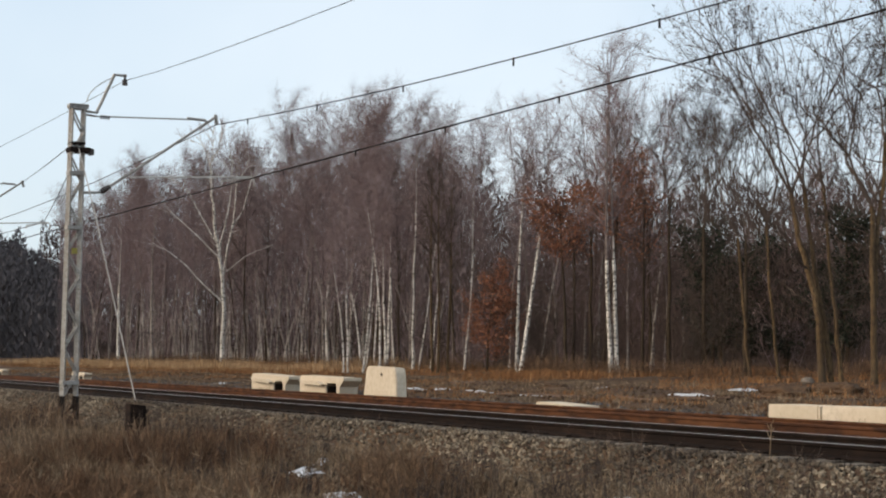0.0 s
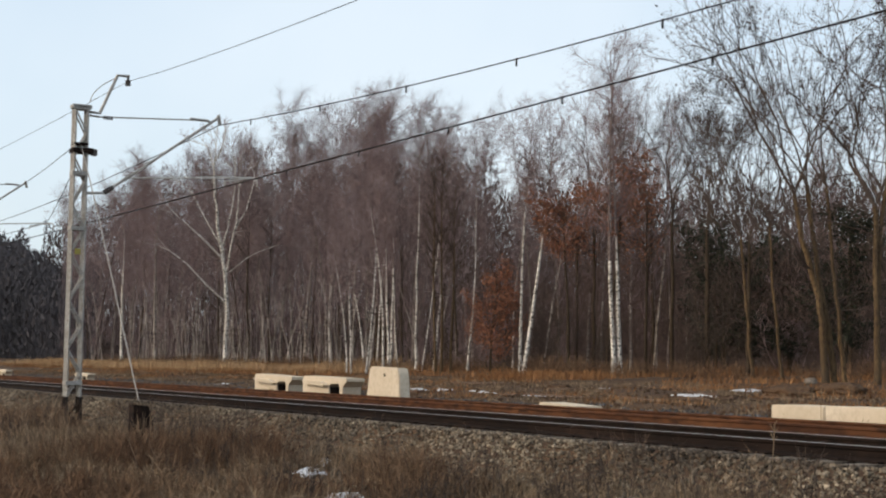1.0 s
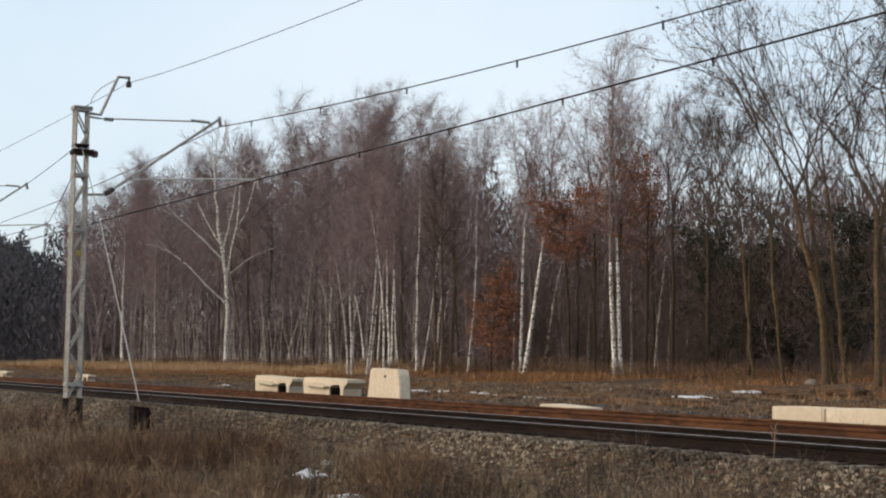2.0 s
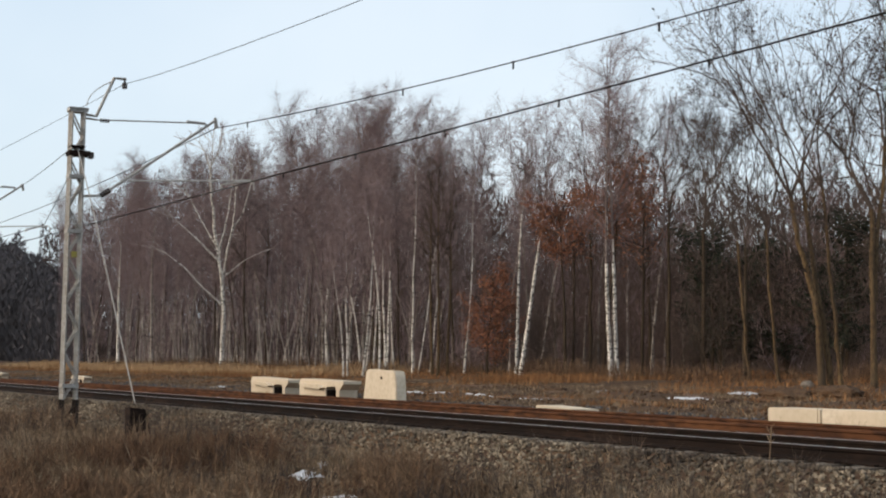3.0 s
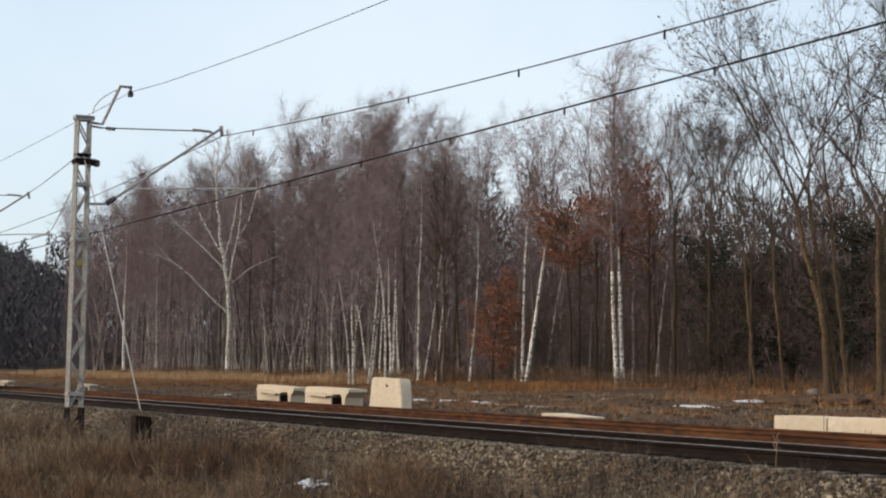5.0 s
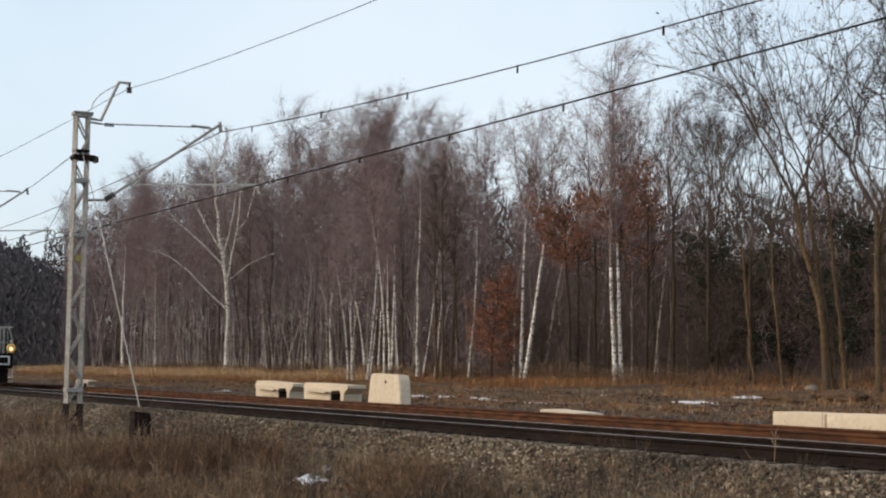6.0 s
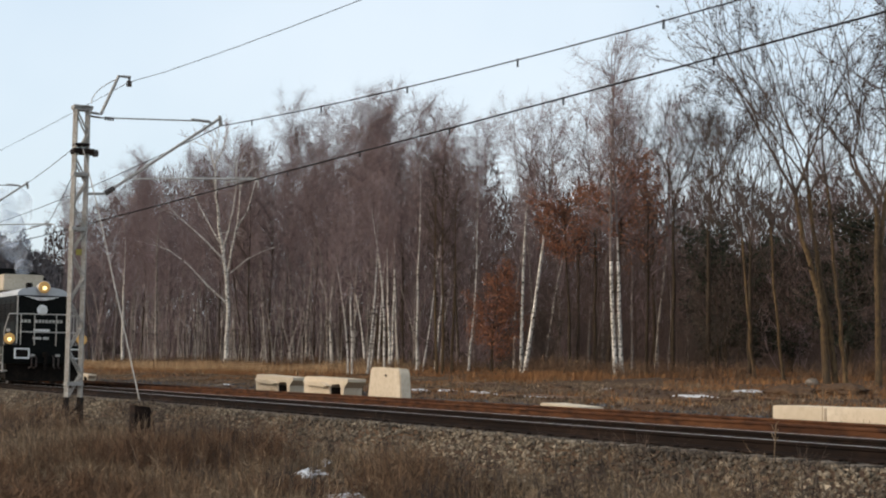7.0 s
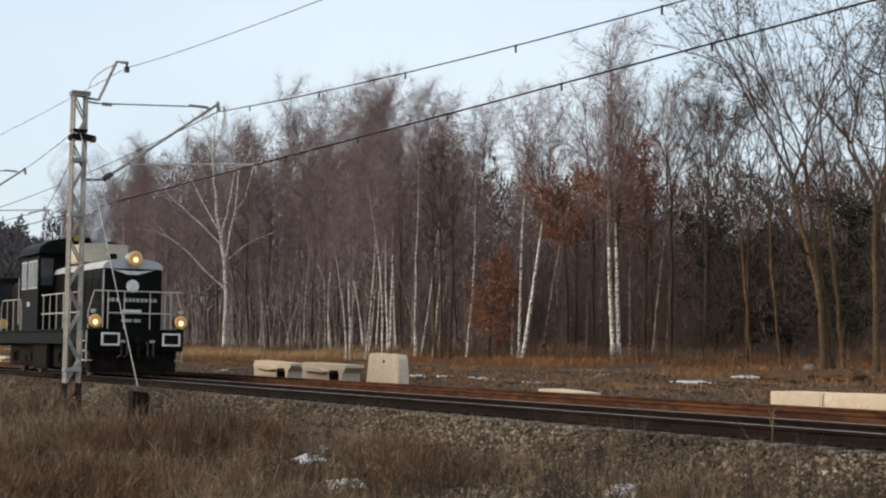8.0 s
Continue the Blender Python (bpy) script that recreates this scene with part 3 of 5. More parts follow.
def forest():
    rng = random.Random(11)
    kinds, tall, greys, shrubs = [], [], [], []
    for i in range(8):
        broad = i % 2
        b = grow_tree("birch_tree", 100 + i, 17.5, 0.085, BIRCH, TWIG_BIRCH_HAZED, crown_from=0.40, limbs=21, reach=0.19 if broad else 0.15, rise=0.95 if broad else 1.25, twigs=7, twig_len=0.90, twig_w=0.016, droop=-0.06,
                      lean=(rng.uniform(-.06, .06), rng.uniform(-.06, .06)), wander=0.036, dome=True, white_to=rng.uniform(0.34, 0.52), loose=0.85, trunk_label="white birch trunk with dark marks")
        kinds.append(tagged(b, "slender bare birch with white bark and purple-brown twigs", "birch tree", "birch wood"))
    for i in range(5):
        b = grow_tree("birch_tree", 150 + i, 18.5, 0.085, BIRCH, TWIG_BIRCH_HAZED, crown_from=0.45, limbs=34, reach=0.165, rise=0.9, twigs=15, twig_len=0.95, twig_w=0.011, droop=-0.05,
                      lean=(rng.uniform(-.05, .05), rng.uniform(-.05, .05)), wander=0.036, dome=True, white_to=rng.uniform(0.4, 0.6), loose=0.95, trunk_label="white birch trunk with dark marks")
        tall.append(tagged(b, "tall bare birch with a fine haze of drooping twigs", "birch tree", "birch wood"))
    for i in range(5):
        b = grow_tree("alder_tree", 200 + i, 15.5, 0.10, GREY_BARK, TWIG_DARK if i % 2 else TWIG_BIRCH_HAZED, crown_from=0.25, limbs=20, reach=0.18, rise=1.0, twigs=7, twig_len=0.85, twig_w=0.017,
                      wander=0.03, dome=True, loose=0.85, trunk_label="grey-brown trunk")
        greys.append(tagged(b, "bare grey-brown young tree with dense twigs", "tree", "mixed wood"))
    for i in range(4):
        b = grow_tree("bare_shrub", 300 + i, 5.2, 0.03, GREY_BARK, (TWIG_DARK, TWIG_BIRCH_HAZED)[i % 2], crown_from=0.06, limbs=20, reach=0.36, rise=1.3, twigs=9, twig_len=0.65, stems=5, fork=0.6, twig_w=0.015, loose=0.8)
        shrubs.append(tagged(b, "bare twiggy undergrowth shrub at the wood's edge", "shrub", "undergrowth"))
    used = set()

    def put(pool, x, y, s):
        b = pool[rng.randrange(len(pool))]
        s *= 17.5 / b["tall"] if pool in (kinds, tall, greys) else 1
        if b.name in used:
            copy_thing(b, sized(x, y, rng.uniform(0, 360), s / b.scale[0]))
        else:
            used.add(b.name)
            b.matrix_basis = sized(x, y, rng.uniform(0, 360), s)
    # the stand behind the edge trees; the bearing gives its make-up and height
    for n in range(205):
        a = rng.uniform(-75.5, -46.5) if n < 160 else rng.uniform(-75.5, -63)
        y = 49.5 + 30 * rng.random() ** 1.1
        if a > -60.5 and rng.random() < 0.25:
            continue
        x = y * math.tan(radians(a))
        low = lerp(a, [(-61, 1.0), (-59.5, 0.62), (-46, 0.50)])
        if low < 0.9 and rng.random() < 0.22:
            low = 0.92
        top = lerp(a, TREE_TOPS) * math.hypot(x, y) * low * (0.74 + 0.25 * rng.random())
        pool = kinds if rng.random() < lerp(a, [(-70, 0.75), (-66, 0.6), (-60, 0.45), (-52, 0.2)]) else greys
        put(pool, x, y, min(1.25, top / 17.5))
    # taller crowns that stand out over the rest: bearing, slope of the top
    for a, slope in ((-66.9, .166), (-66.35, .182), (-65.8, .191), (-65.3, .187), (-64.7, .184), (-64.2, .187), (-63.8, .182), (-63.2, .170), (-62.1, .180), (-61.6, .182), (-61.0, .170), (-59.5, .171), (-58.9, .183), (-58.4, .189), (-57.8, .183),
                     (-56.8, .198), (-56.3, .201), (-55.8, .204), (-55.2, .207), (-54.4, .194), (-53.9, .186), (-74.5, .126), (-74.0, .130), (-73.4, .133), (-72.9, .141), (-72.3, .137), (-71.7, .140), (-71.2, .143), (-70.7, .148), (-70.2, .152), (-69.7, .151), (-69.2, .152), (-68.6, .154), (-68.0, .157), (-67.5, .160), (-66.2, .178), (-64.8, .176), (-75.0, .118)):
        y = rng.uniform(49.5, 57)
        x = y * math.tan(radians(a))
        put(tall if a < -60.3 else kinds, x, y, slope * math.hypot(x, y) / 17.5)
    # thin pale saplings in clusters
    young = []
    for i in range(4):
        b = grow_tree("birch_sapling", 400 + i, 8.5, 0.072, BIRCH, TWIG_BIRCH_HAZED, crown_from=0.4, limbs=9, reach=0.14, rise=1.6, twigs=6, twig_len=0.6, wander=0.055, sub=1, lean=(rng.uniform(-.08, .08), rng.uniform(-.08, .08)))
        young.append(tagged(b, "thin pale birch sapling among the taller trunks", "birch sapling", "birch saplings"))
    # two thick clusters, then loose groups along the edge
    for a, wide, count in ((-72.2, 0.55, 20), (-69.3, 0.35, 9), (-67.6, 0.8, 11), (-66.3, 0.5, 5), (-64.8, 0.5, 4), (-74.6, 0.25, 5), (-71.0, 0.2, 4), (-63.2, 0.3, 2)):
        for _ in range(count):
            yy = rng.uniform(46.8, 50)
            put(young, yy * math.tan(radians(a + rng.gauss(0, wide))), yy, rng.uniform(0.65, 1.15))
    for _ in range(50):
        a = rng.uniform(-75, -46)
        y = 46.2 + 36 * rng.random() ** 2
        put(shrubs, y * math.tan(radians(a)), y, rng.uniform(0.45, 1.2))


# slope of the tree tops over the eye, by bearing
TREE_TOPS = [(-76, 0.109), (-74.6, 0.127), (-73.4, 0.133), (-72.2, 0.138), (-71.3, 0.144), (-70.3, 0.151), (-68.4, 0.155), (-67.6, 0.160), (-67, 0.174), (-66.1, 0.189), (-65.4, 0.181), (-64.3, 0.186), (-63.4, 0.172), (-62.9, 0.160), (-62.1, 0.178),
             (-61.5, 0.180), (-60.75, 0.166), (-60.2, 0.153), (-59.5, 0.171), (-58.5, 0.187), (-57.6, 0.183), (-56.9, 0.196), (-55.2, 0.205), (-54.4, 0.194), (-53.5, 0.182), (-48, 0.20)]
forest()


def grow_open_tree(name, seed, stems, bark, level=5, spread=0.42, pods=0.0, twig_w=0.012, first=2.6, twig_mat=None, thin=0.085, trunk_label="furrowed brown bark", side_from=0.45):
    """A tree that forks again and again. stems: bends (across, along, up) with the radii at foot and head."""
    w = Wood(seed)
    r = w.rng

    def turned(d, angle):
        side = d.cross(Vector((r.gauss(0, 1), r.gauss(0, 1), r.gauss(0, 1)))).normalized()
        return (d * math.cos(angle) + side * math.sin(angle)).normalized()

    def branch(p, d, length, radius, k):
        pts, d = w.bent(p, d, length, 4, 0.10, 0.035)
        if radius > 0.011:
            w.limb(pts, [radius * (1 - 0.09 * j) for j in range(5)], 5 if radius > 0.05 else 4, radius < thin)
        else:
            w.strip(pts, radius * 2)
        for j in range(1, 5):
            for _ in range(1 if k < 3 else 0):
                o = pts[j - 1].lerp(pts[j], r.random())
                td = w.way(d + Vector((0, 0, 0.25)), 0.7)
                tl = r.uniform(0.25, 0.75)
                w.twig(o, td, tl, twig_w)
                if r.random() < pods:
                    for _ in range(2):
                        w.leaf(o + td * (tl * r.uniform(0.5, 1)), 0.10 * r.uniform(0.7, 1.4), 0.30)
        if k == 0:
            return
        for n in range(2 if r.random() < 0.75 else 3):
            f = r.uniform(0.62, 0.86)
            branch(pts[4], turned(d, r.uniform(0.4, 1.25) * spread), length * f, radius * r.uniform(0.58, 0.74), k - 1)
        if k > 1 and r.random() < 0.6:
            j = r.choice((1, 2, 3))
            branch(pts[j], turned(d, r.uniform(1.2, 2.2) * spread), length * r.uniform(0.5, 0.7), radius * 0.45, k - 2)
    for bends, r0, r1 in stems:
        pts = [Vector(p) for p in bends]
        fine = [pts[i].lerp(pts[i + 1], q / 4) + Vector((r.gauss(0, 0.025), r.gauss(0, 0.025), 0)) for i in range(len(pts) - 1) for q in range(4)] + [pts[-1]]
        n = len(fine) - 1
        w.limb(fine, [r0 + (r1 - r0) * i / n + (r0 * 0.4 if i == 0 else 0) for i in range(n + 1)], 9, False)
        d = (fine[-1] - fine[-3]).normalized()
        for _ in range(3):
            branch(fine[-1], turned(d, r.uniform(0.3, 1.1) * spread), first * r.uniform(0.8, 1.15), r1 * r.uniform(0.6, 0.85), level)
        for i in range(int(n * side_from), n):
            if r.random() < 0.45:
                branch(fine[i], turned((d + Vector((0, 0, 0.3))).normalized(), r.uniform(0.8, 1.5)), first * r.uniform(0.5, 0.9), r1 * r.uniform(0.25, 0.5), level - 2)
    t = empty(name)
    tr = new("trunk", mesh_of("trunk", w.tv, w.tf, bark))
    for p in tr.data.polygons:
        p.use_smooth = True
    cr = new("crown", mesh_of("crown", w.cv, w.cf, twig_mat or TWIG_DARK))
    tr.parent = cr.parent = t
    tagged(tr, trunk_label)
    if w.lv:
        lf = new("foliage", mesh_of("foliage", w.lv, w.lf, TWIG_DARK))
        lf.parent = t
        tagged(lf, "dry dark seed pods", kind="stuff")
    return t


def lone_trees():
    r = (0.468, 0.884)  # across the view
    pale = dict(pale_limbs=True, trunk_label="white bark")

    def stem(r0, r1, *bends):
        return [(a * 0.468 - b * 0.884, a * 0.884 + b * 0.468, z) for a, b, z in bends], r0, r1
    limbs = [stem(0.21, 0.08, (0, 0, -0.3), (0.22, 0, 4.7), (-0.12, 0, 8.2), (-0.75, 0.2, 11.4), (-1.1, 0.2, 14.5), (-1.3, 0.1, 17.0)),
             stem(0.085, 0.04, (0.12, 0, 5.3), (-2.1, -0.4, 7.4), (-3.2, -0.6, 8.6), (-4.7, -0.8, 9.7)),
             stem(0.085, 0.04, (-0.2, 0, 9.0), (-2.3, -0.5, 11.1), (-4.2, -0.6, 12.7)),
             stem(0.08, 0.04, (-0.25, 0, 9.8), (-2.0, 0.6, 12.6), (-3.1, 0.9, 14.6)),
             stem(0.10, 0.05, (0.0, 0, 7.6), (0.5, -0.3, 10.6), (0.9, -0.4, 12.8), (1.0, -0.5, 15.2)),
             stem(0.09, 0.045, (-0.3, 0, 10.2), (0.3, 0.5, 13.4), (0.5, 0.7, 15.8)),
             stem(0.06, 0.03, (0.3, 0, 8.0), (1.6, 0.5, 9.2), (2.6, 0.8, 9.8)),
             stem(0.075, 0.04, (0.7, -0.3, 11.6), (1.7, -0.2, 13.4), (2.2, -0.2, 15.6))]
    plant(grow_open_tree("birch_tree", 41, limbs, BIRCH_WHITE, 3, 0.40, 0.0, twig_w=0.016, first=1.7, twig_mat=TWIG_BIRCH_HAZED, thin=0.020, trunk_label="white bark", side_from=0.5),
          -125.1, 45.5, 0, 1.0, "tall white birch with long bare spreading limbs", "birch tree")
    slim = dict(dome=True, loose=0.85, twigs=11, twig_len=0.8, twig_w=0.012)
    plant(grow_tree("birch_tree", 42, 17, 0.17, BIRCH_WHITE, TWIG_BIRCH_HAZED, crown_from=0.45, limbs=18, reach=0.15, lean=(-0.034 * r[0], -0.034 * r[1]), white_to=0.75, **slim), -160.3, 47.0, 0, 1.0, "tall white birch at the far end of the wood", "birch tree")
    plant(grow_tree("birch_tree", 43, 17, 0.19, BIRCH, TWIG_BIRCH_HAZED, crown_from=0.38, limbs=20, reach=0.2, lean=(-0.03 * r[0], -0.03 * r[1]), **slim), -149.3, 47.2, 0, 1.0, "grey tree with upswept limbs", "tree")
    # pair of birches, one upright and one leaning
    plant(grow_tree("birch_tree", 44, 15, 0.115, BIRCH_WHITE, TWIG_BIRCH_HAZED, crown_from=0.55, limbs=18, reach=0.15, lean=(0.022 * r[0], 0.022 * r[1]), wander=0.015, white_to=0.62, **slim),
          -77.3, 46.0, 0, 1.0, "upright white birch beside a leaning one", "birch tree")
    plant(grow_tree("birch_tree", 45, 14, 0.135, BIRCH_WHITE, TWIG_BIRCH_HAZED, crown_from=0.55, limbs=18, reach=0.16, lean=(0.136 * r[0], 0.136 * r[1]), wander=0.012, white_to=0.66, **slim),
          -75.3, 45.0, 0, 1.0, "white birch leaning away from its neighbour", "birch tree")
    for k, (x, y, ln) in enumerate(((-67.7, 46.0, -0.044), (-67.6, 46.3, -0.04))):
        plant(grow_tree("birch_tree", 46 + k, 17.5, 0.135, BIRCH_WHITE, TWIG_BIRCH_HAZED, crown_from=0.42, limbs=22, reach=0.17, lean=(ln * r[0], ln * r[1]), wander=0.012, white_to=0.40, **slim),
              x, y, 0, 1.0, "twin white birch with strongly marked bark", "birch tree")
    # clump of thin birches behind the concrete pieces: place, lean, height, girth, how far up the bark is white
    clump = ((-83.7, 38.0, 0.055, 8.5, .062, .75), (-84.4, 38.6, 0.03, 10, .068, .6), (-84.2, 39.5, -0.026, 14, .070, .65), (-89.1, 43.0, -0.08, 15, .080, .62), (-91.3, 43.0, 0.13, 8, .055, .6), (-91.5, 44.5, -0.03, 13, .095, .52),
             (-92.2, 45.0, 0.02, 14, .085, .5), (-93.1, 46.0, 0.014, 12, .06, .45), (-86.5, 44.0, -0.017, 16, .085, .72), (-86.2, 44.2, 0.095, 14, .05, .7), (-88.0, 46.0, 0.036, 12, .07, .42), (-85.4, 47.0, 0.069, 15, .075, .66),
             (-100.5, 47, 0.02, 13, .07, .42), (-107.0, 47.3, -0.03, 13, .07, .42), (-97.5, 46.6, -0.02, 14, .065, .5))
    for k, (x, y, ln, h, g, wt) in enumerate(clump):
        plant(grow_tree("birch_tree", 60 + k, h, g, BIRCH_WHITE, TWIG_BIRCH_HAZED, crown_from=0.50, limbs=18, reach=0.15, rise=1.3, lean=(ln * r[0], ln * r[1]), wander=0.035, white_to=wt, **slim),
              x, y, 0, 1.0, "thin white birch in the clump behind the concrete", "birch tree", "birch clump")
    for k, (x, y, h) in enumerate(((-80.1, 42.0, 12.5), (-80.3, 42.5, 12.5), (-80.1, 43.0, 11))):
        plant(grow_tree("alder_tree", 80 + k, h, 0.10, ROBINIA_BARK, TWIG_DARK, crown_from=0.45, limbs=18, reach=0.15, rise=1.3, wander=0.015, **slim), x, y, 0, 1.0, "slim grey-brown alder at the wood's edge", "tree", "edge alders")
    # oaks that keep their withered leaves
    oak = dict(twigs=6, twig_len=0.5, leaf_mat=OAK_LEAF, leaf_size=0.105, leaf_run=7, loose=0.9)
    plant(grow_tree("oak_tree", 90, 6.2, 0.08, GREY_BARK, TWIG_DARK, crown_from=0.20, limbs=30, reach=0.29, rise=0.35, leaves=0.75, **oak), -79.0, 45.0, 0, 1.0, "young oak with orange withered leaves", "oak tree")
    plant(grow_tree("oak_tree", 91, 11.2, 0.13, GREY_BARK, TWIG_DARK, crown_from=0.68, limbs=30, reach=0.25, rise=0.5, leaves=0.45, dome=True, **oak), -70.0, 47.0, 0, 1.0, "taller oak with rust-orange withered leaves", "oak tree")
    plant(grow_tree("oak_tree", 92, 9.6, 0.12, GREY_BARK, TWIG_DARK, crown_from=0.66, limbs=26, reach=0.24, rise=0.5, leaves=0.55, dome=True, **oak), -72.1, 46.0, 0, 1.0, "oak with a small crown of orange leaves", "oak tree")
    plant(grow_tree("oak_tree", 93, 10.0, 0.11, GREY_BARK, TWIG_DARK, crown_from=0.55, limbs=22, reach=0.20, rise=0.7, leaves=0.16, **oak), -67.0, 47.5, 0, 1.0, "thin oak with sparse orange leaves", "oak tree")
    # open-crowned robinias near the line: stems as (across, along, up)

    many = [stem(0.15, 0.08, (-0.15, 0, -0.3), (-0.28, 0, 1.9), (-0.40, 0, 3.2), (-1.0, 0.2, 5.4), (-1.30, 0.2, 7.2)),
            stem(0.13, 0.075, (0.20, 0.2, -0.3), (0.02, 0.2, 1.9), (-0.36, 0.3, 4.2), (-0.80, 0.3, 7.6)),
            stem(0.09, 0.055, (0.55, -0.1, -0.3), (0.34, -0.1, 2.2), (0.12, -0.1, 4.4), (-0.2, -0.3, 7.5))]
    plant(grow_open_tree("robinia_tree", 110, many, ROBINIA_BARK, 5, 0.50, 0.14, first=2.6), -45.7, 40.9, 0, 1.0, "many-stemmed robinia with ochre bark and dry pods", "tree", "robinias")
    side = [stem(0.13, 0.09, (0, 0, -0.3), (-0.02, 0, 3.5), (-0.05, 0, 6.6)), stem(0.09, 0.07, (0.05, 0.1, 3.2), (0.25, 0.1, 6.2), (0.5, 0.1, 9.0))]
    plant(grow_open_tree("robinia_tree", 111, side, ROBINIA_BARK, 5, 0.55, 0.16, first=2.3), -43.5, 41.2, 0, 1.0, "open-crowned bare robinia with dry pods", "tree", "robinias")
    for k, (x, y, h, g, ln, lv, pods) in enumerate(((-54.0, 44.0, 6.2, 0.085, -0.11, 5, .10), (-52.7, 44.5, 6.6, 0.075, -0.10, 5, .10), (-41.2, 42.5, 6.5, 0.10, 0.05, 5, .25), (-61.2, 47.0, 7.2, 0.13, 0.0, 5, .05), (-57.6, 46.5, 6.2, 0.11, 0.03, 5, .05), (-66.1, 48.5, 8.0, 0.12, 0.0, 5, .03),
                                                    (-48.6, 47.0, 6.0, 0.12, 0.03, 5, .10), (-74.2, 49.0, 7.6, 0.11, 0.0, 5, 0.0), (-63.6, 50.0, 6.4, 0.11, -0.03, 4, 0.0), (-59.4, 50.5, 6.2, 0.11, 0.03, 4, 0.0), (-77.5, 50.0, 7.0, 0.10, 0.0, 4, 0.0), (-70.5, 50.5, 7.6, 0.10, -0.02, 4, 0.0), (-55.6, 51.0, 6.0, 0.10, 0.0, 4, 0.0))):
        t = grow_open_tree("robinia_tree", 120 + k, [stem(g, g * 0.6, (0, 0, -0.3), (ln * h * 0.5, 0, h * 0.5), (ln * h * 0.8, 0.1, h))], ROBINIA_BARK if k < 3 else GREY_BARK, lv, 0.46, pods, first=2.3)
        plant(t, x, y, 0, 1.0, "open-crowned bare robinia with dry pods" if pods else "bare forked tree with an open twiggy crown", "tree", "robinias")
    # dark pines in the understorey
    for k, (x, y, h) in enumerate(((-62.5, 48.5, 7.4), (-60.0, 48.6, 6.4), (-58.0, 49.5, 6.8), (-48.0, 49.5, 8.0), (-44.5, 48.5, 7.6), (-66.0, 52, 5.6), (-52.6, 48.0, 7.6))):
        t = grow_tree("pine_tree", 130 + k, h, 0.09, GREY_BARK, TWIG_DARK, crown_from=0.16, limbs=40, reach=0.26, dome=True, rise=0.25, twigs=5, twig_len=0.4, leaves=1.0, leaf_mat=PINE_LEAF, leaf_size=0.22, leaf_run=4, slim=0.13, droop=0.05)
        plant(t, x, y, 0, 1.0, "young dark green pine under the bare trees", "pine tree", "pines")


lone_trees()


def far_wood():
    """The depth of the wood behind the edge: stems and twigs too far off to count."""
    rng = np.random.default_rng(31)
    for name, label, n, mat, a0, a1, y0, y1, tops in (
            ("far_wood", "dense dim brown winter wood behind the edge trees", 115000, TWIG_FAR, -76.5, -43.5, 78, 118, [(-76.5, 0.075), (-74, 0.10), (-70, 0.115), (-63, 0.115), (-60, 0.108), (-58, 0.104), (-54, 0.104), (-43, 0.104)]),
            # greyed by haze painted into the twig colour
            ("distant_wood", "distant wood where the line bends away, blue-grey haze in its colour", 110000, TWIG_DISTANT_HAZED, -84, -74.5, 62, 85, [(-84, 0.085), (-78.2, 0.078), (-77, 0.07), (-76, 0.055), (-74.5, 0.06)])):
        verts, faces = [], []
        for _ in range(n):
            a, y = radians(a0 + (a1 - a0) * rng.random() ** 1.1), rng.uniform(y0, y1)
            x = y * math.tan(a)
            dist = math.hypot(x, y)
            clump = 0.5 + 0.5 * noise.noise(Vector((math.degrees(a) * 1.6, y * 0.06, 4)))
            top = lerp(math.degrees(a), tops) * dist * (0.72 + 0.5 * clump)
            z = ground_z(x, y) + top * rng.random() ** 1.7
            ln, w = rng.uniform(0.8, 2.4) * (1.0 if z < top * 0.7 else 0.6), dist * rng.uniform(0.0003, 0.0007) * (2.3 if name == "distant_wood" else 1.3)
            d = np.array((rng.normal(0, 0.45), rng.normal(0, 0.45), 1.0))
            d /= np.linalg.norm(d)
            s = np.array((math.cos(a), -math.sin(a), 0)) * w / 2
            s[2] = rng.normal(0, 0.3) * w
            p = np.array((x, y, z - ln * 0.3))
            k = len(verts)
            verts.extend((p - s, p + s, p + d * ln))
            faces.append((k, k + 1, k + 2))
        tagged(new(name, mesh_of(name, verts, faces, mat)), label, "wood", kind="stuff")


far_wood()


